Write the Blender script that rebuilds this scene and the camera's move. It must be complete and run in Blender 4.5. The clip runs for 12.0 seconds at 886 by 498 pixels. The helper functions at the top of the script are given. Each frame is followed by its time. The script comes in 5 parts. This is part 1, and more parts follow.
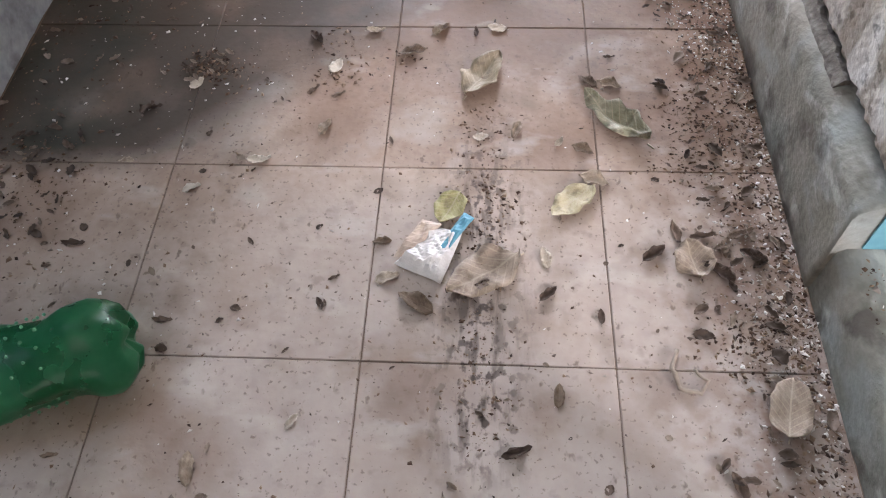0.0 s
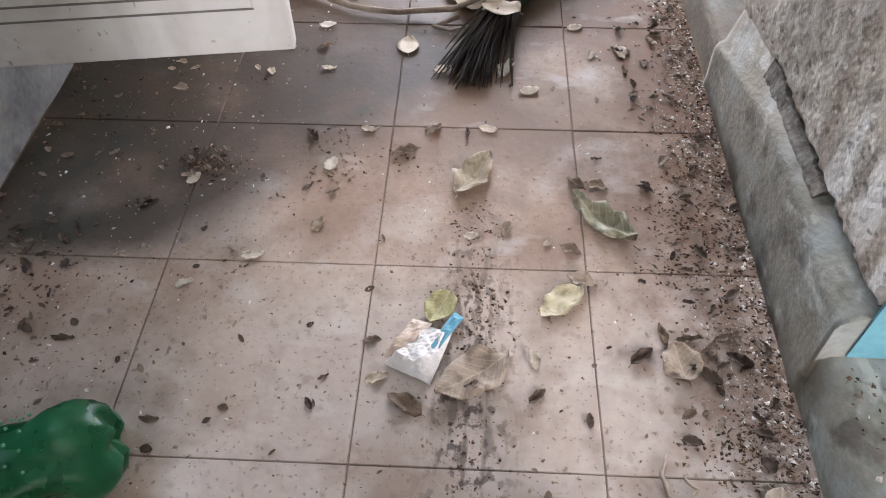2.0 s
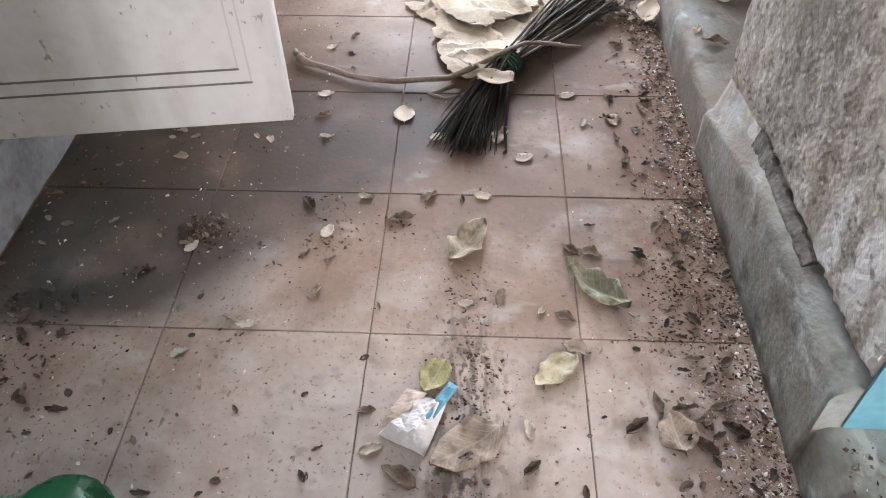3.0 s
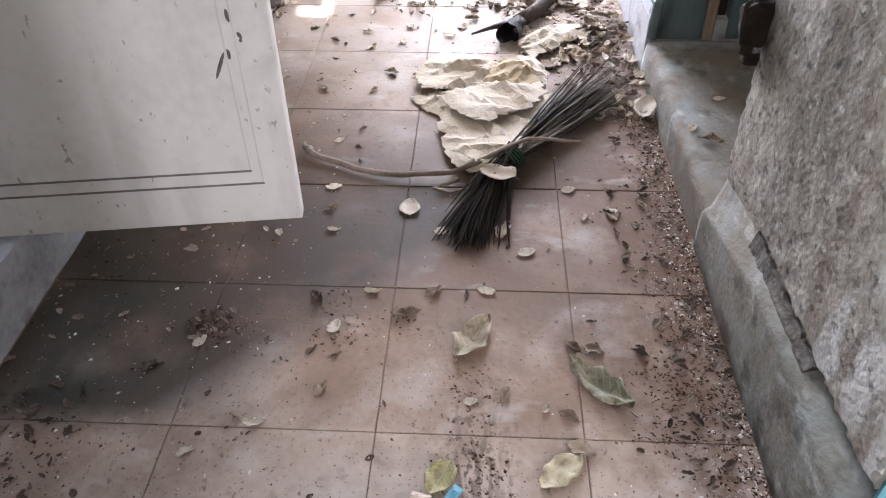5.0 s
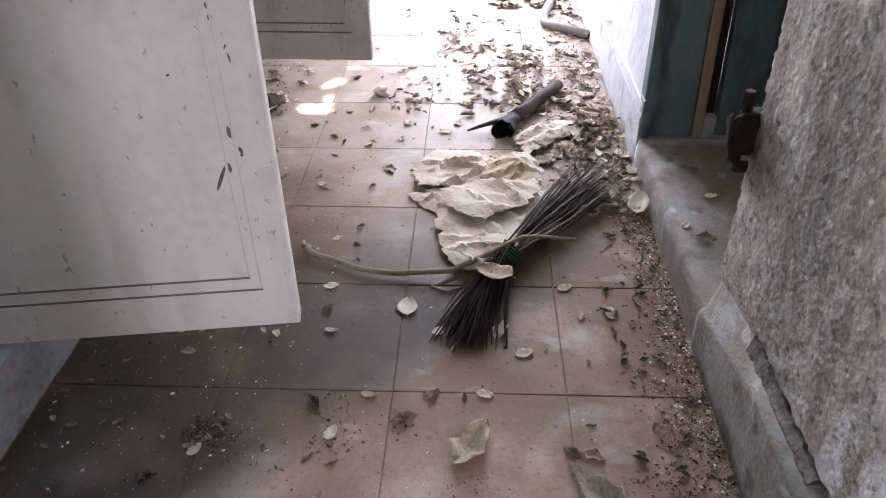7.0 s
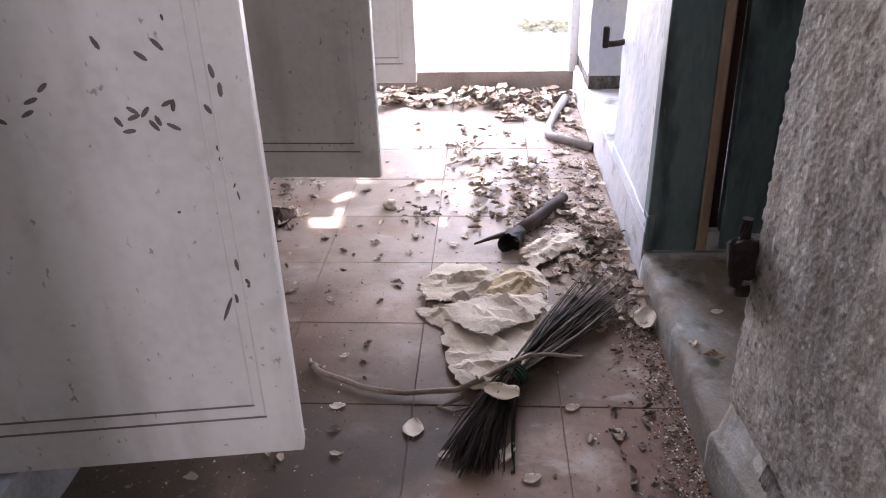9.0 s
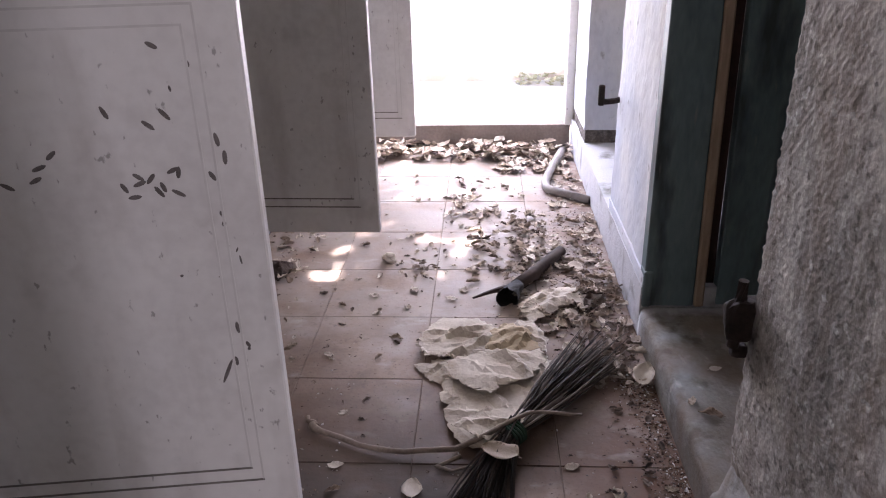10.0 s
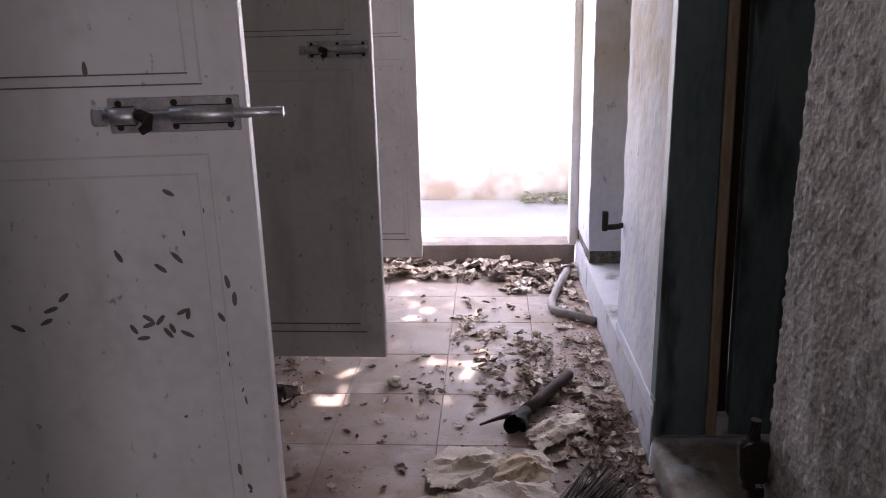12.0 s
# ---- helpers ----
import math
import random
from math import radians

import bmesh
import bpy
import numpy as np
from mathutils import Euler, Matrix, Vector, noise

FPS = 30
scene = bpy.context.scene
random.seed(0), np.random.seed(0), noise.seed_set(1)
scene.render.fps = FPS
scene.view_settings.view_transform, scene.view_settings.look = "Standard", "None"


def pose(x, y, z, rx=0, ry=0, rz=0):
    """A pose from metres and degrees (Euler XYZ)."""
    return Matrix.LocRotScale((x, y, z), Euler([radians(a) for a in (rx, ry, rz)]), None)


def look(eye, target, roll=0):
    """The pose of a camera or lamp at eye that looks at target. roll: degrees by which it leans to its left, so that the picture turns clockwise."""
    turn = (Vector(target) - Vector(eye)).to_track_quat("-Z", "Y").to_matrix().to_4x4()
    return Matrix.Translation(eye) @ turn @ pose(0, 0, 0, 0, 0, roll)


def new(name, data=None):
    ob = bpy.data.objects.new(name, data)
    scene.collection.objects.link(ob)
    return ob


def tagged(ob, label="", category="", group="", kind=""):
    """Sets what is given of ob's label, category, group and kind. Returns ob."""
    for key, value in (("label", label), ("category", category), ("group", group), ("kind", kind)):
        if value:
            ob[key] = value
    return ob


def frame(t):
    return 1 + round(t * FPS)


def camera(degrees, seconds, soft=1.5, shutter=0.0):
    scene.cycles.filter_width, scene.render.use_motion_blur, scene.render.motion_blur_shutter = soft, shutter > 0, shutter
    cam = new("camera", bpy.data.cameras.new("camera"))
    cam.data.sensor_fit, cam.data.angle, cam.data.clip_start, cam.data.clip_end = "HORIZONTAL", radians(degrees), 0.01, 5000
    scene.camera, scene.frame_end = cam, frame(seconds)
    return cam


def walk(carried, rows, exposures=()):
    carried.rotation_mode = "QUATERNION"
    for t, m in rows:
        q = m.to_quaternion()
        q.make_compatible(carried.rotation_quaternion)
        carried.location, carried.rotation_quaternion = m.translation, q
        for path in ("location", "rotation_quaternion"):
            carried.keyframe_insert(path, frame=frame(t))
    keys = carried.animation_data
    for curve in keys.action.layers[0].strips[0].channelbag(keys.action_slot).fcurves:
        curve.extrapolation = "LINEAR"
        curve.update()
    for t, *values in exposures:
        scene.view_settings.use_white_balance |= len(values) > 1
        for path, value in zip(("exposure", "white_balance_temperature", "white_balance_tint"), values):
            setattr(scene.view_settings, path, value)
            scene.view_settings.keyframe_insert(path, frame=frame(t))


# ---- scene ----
from mathutils.geometry import delaunay_2d_cdt

cam = camera(61.4, 12.0, soft=1.1)
PATH = [
    (0, (0.137, -0.681, 0.802), (0.041, 0.44, -0.851), -2.8),
    (0.5, (0.143, -0.676, 0.806), (0.051, 0.485, -0.82), -2.3),
    (1, (0.141, -0.673, 0.815), (0.061, 0.551, -0.765), -1.1),
    (1.5, (0.139, -0.667, 0.825), (0.063, 0.584, -0.734), -0.9),
    (2, (0.136, -0.661, 0.832), (0.062, 0.62, -0.703), -0.8),
    (2.5, (0.142, -0.656, 0.843), (0.064, 0.674, -0.648), -1.1),
    (3, (0.144, -0.65, 0.852), (0.065, 0.737, -0.588), -1.0),
    (5, (0.135, -0.634, 0.903), (0.053, 0.875, -0.407), -0.6),
    (5.5, (0.137, -0.628, 0.913), (0.03, 0.919, -0.351), -1.7),
    (6, (0.141, -0.626, 0.925), (0.037, 0.945, -0.309), -1.8),
    (6.5, (0.138, -0.616, 0.93), (0.051, 0.985, -0.265), -1.1),
    (7, (0.136, -0.61, 0.944), (0.055, 1.023, -0.207), -0.8),
    (9, (0.149, -0.594, 0.991), (0.033, 1.171, 0.058), -1.6),
    (9.5, (0.145, -0.592, 1.005), (0.036, 1.2, 0.125), -1.4),
    (10, (0.147, -0.594, 1.019), (0.037, 1.225, 0.195), -1.4),
    (10.5, (0.147, -0.591, 1.028), (0.038, 1.251, 0.256), -1.4),
    (11, (0.148, -0.591, 1.037), (0.033, 1.28, 0.34), -1.6),
    (11.5, (0.146, -0.593, 1.045), (0.027, 1.303, 0.42), -1.5),
    (12, (0.146, -0.586, 1.059), (0.021, 1.334, 0.512), -1.4),
]
EXPOSURE = [(0.0, 4.45, 6550, 16), (2.5, 4.45, 6550, 14), (5.5, 4.1, 6450, 18), (7.0, 3.8, 6400, 21), (9.5, 3.3, 6400, 27), (12.0, 2.2, 6450, 31)]
walk(cam, [(t, look(eye, target, roll)) for t, eye, target, roll in PATH], EXPOSURE)

# ---- light ----
world = bpy.data.worlds.new("sky")
scene.world = world
world.use_nodes = True
wn = world.node_tree.nodes
sky = wn.new("ShaderNodeTexSky")
sky.sky_type, sky.sun_disc = "NISHITA", False
SUN_WAY = Vector((-0.25, -0.75, -1.0)).normalized()
sky.sun_elevation = math.asin(-SUN_WAY.z)
sky.sun_rotation = math.atan2(-SUN_WAY.x, -SUN_WAY.y)
world.node_tree.links.new(sky.outputs[0], wn["Background"].inputs[0])
wn["Background"].inputs[1].default_value = 0.15


def lamp(name, kind, energy, colour, m, size=(1, 1)):
    data = bpy.data.lights.new(name, kind)
    data.energy, data.color = energy, colour
    if kind == "AREA":
        data.shape, data.size, data.size_y = "RECTANGLE", size[0], size[1]
    else:
        data.angle = radians(0.5)
    ob = new(name, data)
    ob.matrix_world = m
    return ob


lamp("sun", "SUN", 5.0, (1.0, 0.95, 0.86), look((0, 0, 0), SUN_WAY))
# daylight through the far doorway; added fills overhead, behind and in the cubicles
lamp("doorway_daylight", "AREA", 7.2, (0.93, 0.96, 1.0), look((0.05, 3.05, 1.15), (0.05, 0, 0.6)), (0.95, 1.8))
# added fill under the closed ceiling, lifts the near floor
lamp("overhead_fill", "AREA", 0.08, (1.0, 0.96, 0.92), look((0.25, -0.5, 2.58), (0.25, -0.49, 0)), (0.55, 1.0))
# added fill before the solid back wall, brightens the near door
lamp("rear_fill", "AREA", 0.7, (1.0, 0.93, 0.87), look((0.0, -2.15, 1.2), (0.0, 0, 0.8)), (0.9, 1.8))
# added bluish fill inside the first cubicle, aimed at the left floor
lamp("cubicle_blue_fill", "AREA", 0.8, (0.55, 0.76, 1.0), look((-1.20, 0.05, 2.5), (-0.2, -0.3, 0)), (0.6, 0.6))
lamp("side_room_daylight", "AREA", 3.0, (0.95, 0.96, 1.0), look((1.79, -1.74, 0.85), (-0.3, 0.28, 0.75)), (0.08, 0.6))
# two added fills before the closed cubicle wall, which has no windows
lamp("cubicle_side_fill", "AREA", 0.45, (1.0, 0.92, 0.82), look((-1.80, 1.0, 1.6), (-0.3, 1.0, 0)), (0.6, 0.7))
lamp("cubicle_side_fill", "AREA", 2.4, (0.9, 0.92, 1.0), look((-1.80, 2.0, 1.6), (-0.3, 2.0, 0)), (0.6, 0.7))


# ---- materials ----
def material(name, stops, scale=6.0, fine=60.0, rough=0.8, bump=0.15, metal=0.0, island=0.0, spec=0.3, detail=8.0, coords="Object", stretch=(1, 1, 1)):
    """Colour from two scales of noise over a ramp of stops; island: spread by object or by loose piece."""
    m = bpy.data.materials.new(name)
    m.use_nodes = True
    n, l = m.node_tree.nodes, m.node_tree.links
    p = n["Principled BSDF"]
    tc = n.new("ShaderNodeNewGeometry" if coords == "World" else "ShaderNodeTexCoord")
    out = tc.outputs["Position" if coords == "World" else coords]
    mp = n.new("ShaderNodeMapping")
    mp.inputs["Scale"].default_value = stretch
    l.new(out, mp.inputs[0])
    a, b = n.new("ShaderNodeTexNoise"), n.new("ShaderNodeTexNoise")
    a.inputs["Scale"].default_value, b.inputs["Scale"].default_value = scale, fine
    a.inputs["Detail"].default_value, b.inputs["Detail"].default_value = detail, 4
    l.new(mp.outputs[0], a.inputs[0])
    l.new(mp.outputs[0], b.inputs[0])
    mix = n.new("ShaderNodeMix")
    mix.inputs[0].default_value = 0.35
    l.new(a.outputs[0], mix.inputs[2])
    l.new(b.outputs[0], mix.inputs[3])
    value = mix.outputs[0]
    if island:
        src = n.new("ShaderNodeObjectInfo").outputs["Random"] if island > 0 else n.new("ShaderNodeNewGeometry").outputs["Random Per Island"]
        mx = n.new("ShaderNodeMix")
        mx.inputs[0].default_value = abs(island)
        l.new(value, mx.inputs[2])
        l.new(src, mx.inputs[3])
        value = mx.outputs[0]
    ramp = n.new("ShaderNodeValToRGB")
    while len(ramp.color_ramp.elements) < len(stops):
        ramp.color_ramp.elements.new(0.5)
    for e, (pos, c) in zip(ramp.color_ramp.elements, stops):
        e.position, e.color = pos, (*c, 1)
    l.new(value, ramp.inputs[0])
    l.new(ramp.outputs[0], p.inputs["Base Color"])
    p.inputs["Roughness"].default_value, p.inputs["Metallic"].default_value = rough, metal
    p.inputs["Specular IOR Level"].default_value = spec
    if bump:
        bp = n.new("ShaderNodeBump")
        bp.inputs["Strength"].default_value, bp.inputs["Distance"].default_value = bump, 0.01
        l.new(mix.outputs[0], bp.inputs["Height"])
        l.new(bp.outputs[0], p.inputs["Normal"])
    return m


def nodes_of(m):
    return m.node_tree.nodes, m.node_tree.links, m.node_tree.nodes["Principled BSDF"]


def layer(m, colour, mask, rough=None):
    """Lay a colour over the base of m where the mask socket is white."""
    n, l, p = nodes_of(m)
    old = p.inputs["Base Color"].links[0].from_socket
    mx = n.new("ShaderNodeMix")
    mx.data_type = "RGBA"
    l.new(mask, mx.inputs[0])
    l.new(old, mx.inputs[6])
    mx.inputs[7].default_value = (*colour, 1)
    l.new(mx.outputs[2], p.inputs["Base Color"])


def mathn(m, op, a, b=None, clamp=False):
    n, l, p = nodes_of(m)
    k = n.new("ShaderNodeMath")
    k.operation, k.use_clamp = op, clamp
    for i, v in enumerate((a, b)):
        if v is None:
            continue
        if isinstance(v, (int, float)):
            k.inputs[i].default_value = v
        else:
            l.new(v, k.inputs[i])
    return k.outputs[0]


def noise_of(m, scale, lo, hi, stretch=(1, 1, 1), detail=6.0, offset=(0, 0, 0)):
    """A noise over world position, cut to 0..1 between lo and hi."""
    n, l, p = nodes_of(m)
    g, mp, t, r = n.new("ShaderNodeNewGeometry"), n.new("ShaderNodeMapping"), n.new("ShaderNodeTexNoise"), n.new("ShaderNodeMapRange")
    mp.inputs["Scale"].default_value, mp.inputs["Location"].default_value = stretch, offset
    t.inputs["Scale"].default_value, t.inputs["Detail"].default_value = scale, detail
    r.inputs["From Min"].default_value, r.inputs["From Max"].default_value = lo, hi
    l.new(g.outputs["Position"], mp.inputs[0])
    l.new(mp.outputs[0], t.inputs[0])
    l.new(t.outputs[0], r.inputs[0])
    return r.outputs[0]


def along(m, axis, lo, hi):
    """0..1 as the world coordinate goes from lo to hi."""
    n, l, p = nodes_of(m)
    g, s, r = n.new("ShaderNodeNewGeometry"), n.new("ShaderNodeSeparateXYZ"), n.new("ShaderNodeMapRange")
    r.inputs["From Min"].default_value, r.inputs["From Max"].default_value = lo, hi
    l.new(g.outputs["Position"], s.inputs[0])
    l.new(s.outputs["XYZ".index(axis)], r.inputs[0])
    return r.outputs[0]


TILE = material("floor_tile", [(0.3, (0.25, 0.162, 0.115)), (0.5, (0.365, 0.262, 0.20)), (0.7, (0.47, 0.365, 0.295))], 5, 90, 0.62, 0.14, island=0.12, coords="World", spec=0.22)
layer(TILE, (0.52, 0.455, 0.405), mathn(TILE, "MULTIPLY", noise_of(TILE, 3.2, 0.45, 0.75), 0.45))
layer(TILE, (0.16, 0.085, 0.05), mathn(TILE, "MULTIPLY", mathn(TILE, "MULTIPLY", along(TILE, "X", 0.28, 0.48), noise_of(TILE, 9, 0.35, 0.6)), 0.9))
layer(TILE, (0.10, 0.065, 0.05), mathn(TILE, "MULTIPLY", noise_of(TILE, 26, 0.6, 0.72, detail=8), 0.3))
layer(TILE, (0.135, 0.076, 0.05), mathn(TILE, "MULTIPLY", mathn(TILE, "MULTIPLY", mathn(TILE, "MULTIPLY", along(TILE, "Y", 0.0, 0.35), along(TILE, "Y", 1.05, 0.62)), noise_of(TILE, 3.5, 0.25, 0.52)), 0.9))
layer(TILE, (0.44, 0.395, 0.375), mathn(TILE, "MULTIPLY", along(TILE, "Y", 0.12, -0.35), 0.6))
layer(TILE, (0.16, 0.11, 0.08), mathn(TILE, "MULTIPLY", noise_of(TILE, 11, 0.52, 0.68, (1, 1, 1), 12), 0.55))
layer(TILE, (0.50, 0.45, 0.41), mathn(TILE, "MULTIPLY", noise_of(TILE, 7, 0.55, 0.7, (1, 1, 1), 12, (3, 1, 0)), 0.5))
layer(TILE, (0.09, 0.065, 0.05), mathn(TILE, "MULTIPLY", noise_of(TILE, 150, 0.62, 0.7, (1, 1, 1), 2), 0.55))
layer(TILE, (0.07, 0.05, 0.04), mathn(TILE, "MULTIPLY", noise_of(TILE, 60, 0.66, 0.73, (1, 0.6, 1), 3, (5, 2, 0)), 0.6))
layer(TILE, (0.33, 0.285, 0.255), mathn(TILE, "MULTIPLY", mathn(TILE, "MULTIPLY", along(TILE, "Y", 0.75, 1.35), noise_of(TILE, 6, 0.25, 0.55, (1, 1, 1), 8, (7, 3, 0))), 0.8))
layer(TILE, (0.19, 0.115, 0.075), mathn(TILE, "MULTIPLY", noise_of(TILE, 4.5, 0.5, 0.68, (1, 1, 1), 14, (9, 4, 0)), 0.6))
layer(TILE, (0.075, 0.052, 0.04), mathn(TILE, "MULTIPLY", noise_of(TILE, 34, 0.62, 0.70, (1, 1, 1), 9, (11, 2, 0)), 0.25))
layer(TILE, (0.54, 0.49, 0.45), mathn(TILE, "MULTIPLY", noise_of(TILE, 15, 0.6, 0.7, (0.5, 1, 1), 10, (1, 12, 0)), 0.4))
smear = mathn(TILE, "MULTIPLY", mathn(TILE, "MULTIPLY", along(TILE, "X", 0.07, 0.13), along(TILE, "X", 0.215, 0.15)), mathn(TILE, "MULTIPLY", along(TILE, "Y", -0.46, -0.38), along(TILE, "Y", 0.14, -0.06)))
layer(TILE, (0.05, 0.036, 0.03), mathn(TILE, "MULTIPLY", mathn(TILE, "MULTIPLY", smear, noise_of(TILE, 42, 0.5, 0.6, (1.7, 0.4, 1), 10)), 0.65))
layer(TILE, (0.045, 0.032, 0.027), mathn(TILE, "MULTIPLY", mathn(TILE, "MULTIPLY", smear, noise_of(TILE, 70, 0.54, 0.62, (1, 0.8, 1), 4, (3, 3, 0))), 0.85))
layer(TILE, (0.17, 0.095, 0.06), mathn(TILE, "MULTIPLY", mathn(TILE, "MULTIPLY", along(TILE, "X", 0.30, 0.46), noise_of(TILE, 40, 0.42, 0.6, (1, 1, 1), 10, (8, 5, 0))), 0.6))
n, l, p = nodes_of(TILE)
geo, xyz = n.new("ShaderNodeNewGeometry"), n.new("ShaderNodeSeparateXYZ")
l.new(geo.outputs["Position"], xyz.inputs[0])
# shade and staining beside the near door, both laid into the tile colour
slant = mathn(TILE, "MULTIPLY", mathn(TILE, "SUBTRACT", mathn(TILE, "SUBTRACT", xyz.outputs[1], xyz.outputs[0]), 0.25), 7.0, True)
stain_shade = mathn(TILE, "MULTIPLY", mathn(TILE, "MULTIPLY", slant, along(TILE, "Y", -0.03, 0.035)), mathn(TILE, "MULTIPLY", along(TILE, "Y", 0.95, 0.5), noise_of(TILE, 6, 0.05, 0.5, (1, 1, 1), 10)))
layer(TILE, (0.055, 0.041, 0.032), mathn(TILE, "MULTIPLY", stain_shade, 0.93))
layer(TILE, (0.035, 0.036, 0.028), mathn(TILE, "MULTIPLY", mathn(TILE, "MULTIPLY", stain_shade, along(TILE, "X", -0.30, -0.48)), mathn(TILE, "MULTIPLY", noise_of(TILE, 9, 0.35, 0.6, (1, 1, 1), 10, (5, 5, 0)), 0.8)))
JOINT = material("joint_dirt", [(0.3, (0.14, 0.10, 0.075)), (0.7, (0.25, 0.18, 0.14))], 30, 200, 0.95, 0.3, coords="World")
KERB = material("cement_render", [(0.3, (0.13, 0.135, 0.118)), (0.5, (0.22, 0.225, 0.20)), (0.7, (0.33, 0.33, 0.30))], 12, 120, 0.85, 0.5, coords="World", stretch=(1, 0.8, 1.2))
layer(KERB, (0.21, 0.155, 0.11), mathn(KERB, "MULTIPLY", noise_of(KERB, 6, 0.42, 0.62, (1, 0.5, 1)), 0.35))
layer(KERB, (0.33, 0.37, 0.37), mathn(KERB, "MULTIPLY", noise_of(KERB, 13, 0.5, 0.68, (1, 0.7, 1), 10, (4, 1, 3)), 0.55))
layer(KERB, (0.52, 0.51, 0.47), mathn(KERB, "MULTIPLY", noise_of(KERB, 38, 0.6, 0.7, (1, 0.5, 1), 8, (2, 6, 1)), 0.5))
layer(KERB, (0.07, 0.055, 0.045), mathn(KERB, "MULTIPLY", noise_of(KERB, 16, 0.55, 0.66, (1, 1, 1), 10), 0.7))
layer(KERB, (0.17, 0.12, 0.085), mathn(KERB, "MULTIPLY", mathn(KERB, "MULTIPLY", mathn(KERB, "MULTIPLY", along(KERB, "Y", 0.1, 0.5), along(KERB, "Y", 1.10, 1.02)), noise_of(KERB, 7, 0.3, 0.6, (1, 1, 1), 8, (2, 2, 0))), 0.75))
layer(KERB, (0.58, 0.585, 0.61), mathn(KERB, "MULTIPLY", mathn(KERB, "MULTIPLY", along(KERB, "Y", 1.06, 1.13), noise_of(KERB, 9, 0.3, 0.45)), 0.85))
PLASTER = material("grey_plaster", [(0.30, (0.17, 0.143, 0.118)), (0.43, (0.325, 0.287, 0.245)), (0.55, (0.45, 0.405, 0.352)), (0.68, (0.59, 0.54, 0.475))], 30, 150, 0.95, 0.4, coords="World", stretch=(1, 0.8, 1.0))
layer(PLASTER, (0.50, 0.475, 0.43), mathn(PLASTER, "MULTIPLY", noise_of(PLASTER, 5, 0.42, 0.66, (1, 1, 0.4), 5, (3, 1, 2)), 0.45))
layer(PLASTER, (0.66, 0.65, 0.63), mathn(PLASTER, "MULTIPLY", mathn(PLASTER, "MULTIPLY", noise_of(PLASTER, 11, 0.50, 0.56, (1, 1.2, 0.45), 9), along(PLASTER, "Y", 0.14, -0.02)), along(PLASTER, "Z", 0.62, 0.40)))
layer(PLASTER, (0.09, 0.08, 0.07), mathn(PLASTER, "MULTIPLY", noise_of(PLASTER, 3.2, 0.5, 0.66, (1, 1, 0.5), 10, (1, 4, 2)), 0.5))
layer(PLASTER, (0.05, 0.043, 0.037), mathn(PLASTER, "MULTIPLY", noise_of(PLASTER, 60, 0.57, 0.66, (1, 0.8, 1.1), 4), 0.6))
layer(PLASTER, (0.21, 0.145, 0.10), mathn(PLASTER, "MULTIPLY", noise_of(PLASTER, 9, 0.5, 0.66, (1, 1, 0.35), 8, (6, 1, 3)), 0.4))
layer(PLASTER, (0.62, 0.59, 0.54), mathn(PLASTER, "MULTIPLY", noise_of(PLASTER, 50, 0.6, 0.67, (1, 0.8, 1.1), 4, (2, 8, 1)), 0.6))
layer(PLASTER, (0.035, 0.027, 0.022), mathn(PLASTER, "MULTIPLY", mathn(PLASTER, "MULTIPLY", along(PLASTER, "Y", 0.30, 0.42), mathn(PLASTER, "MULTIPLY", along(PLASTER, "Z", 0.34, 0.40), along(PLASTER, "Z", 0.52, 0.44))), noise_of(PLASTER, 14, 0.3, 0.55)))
WHITEWASH = material("whitewash", [(0.3, (0.50, 0.50, 0.505)), (0.5, (0.68, 0.68, 0.685)), (0.7, (0.77, 0.765, 0.755))], 4, 60, 0.9, 0.3, coords="World", stretch=(1, 1, 0.5))
layer(WHITEWASH, (0.52, 0.44, 0.27), mathn(WHITEWASH, "MULTIPLY", mathn(WHITEWASH, "MULTIPLY", along(WHITEWASH, "Z", 0.65, 1.0), noise_of(WHITEWASH, 6, 0.35, 0.6)), 0.7))
layer(WHITEWASH, (0.40, 0.47, 0.60), mathn(WHITEWASH, "MULTIPLY", mathn(WHITEWASH, "MULTIPLY", along(WHITEWASH, "Z", 0.85, 0.5), noise_of(WHITEWASH, 4, 0.4, 0.65, (1, 1, 0.6), 6, (4, 4, 4))), 0.5))
layer(WHITEWASH, (0.13, 0.12, 0.11), mathn(WHITEWASH, "MULTIPLY", noise_of(WHITEWASH, 22, 0.64, 0.74), 0.6))
CLOSINGWALL = material("dark_closing_plaster", [(0.3, (0.25, 0.24, 0.22)), (0.7, (0.4, 0.39, 0.36))], 4, 60, 0.95, 0.2, coords="World")
CEIL = material("ceiling_wash", [(0.3, (0.5, 0.5, 0.48)), (0.7, (0.65, 0.64, 0.62))], 3, 40, 0.95, 0.1, coords="World")
TEAL = material("teal_paint", [(0.3, (0.075, 0.115, 0.122)), (0.5, (0.12, 0.17, 0.176)), (0.7, (0.165, 0.215, 0.215))], 6, 90, 0.55, 0.15, coords="World", stretch=(1, 1, 0.3))
layer(TEAL, (0.02, 0.022, 0.022), mathn(TEAL, "MULTIPLY", noise_of(TEAL, 14, 0.5, 0.65, (1, 1, 0.25), 9), 0.75))
layer(TEAL, (0.22, 0.22, 0.2), mathn(TEAL, "MULTIPLY", noise_of(TEAL, 40, 0.64, 0.72, (1, 1, 0.2), 6, (2, 0, 0)), 0.5))
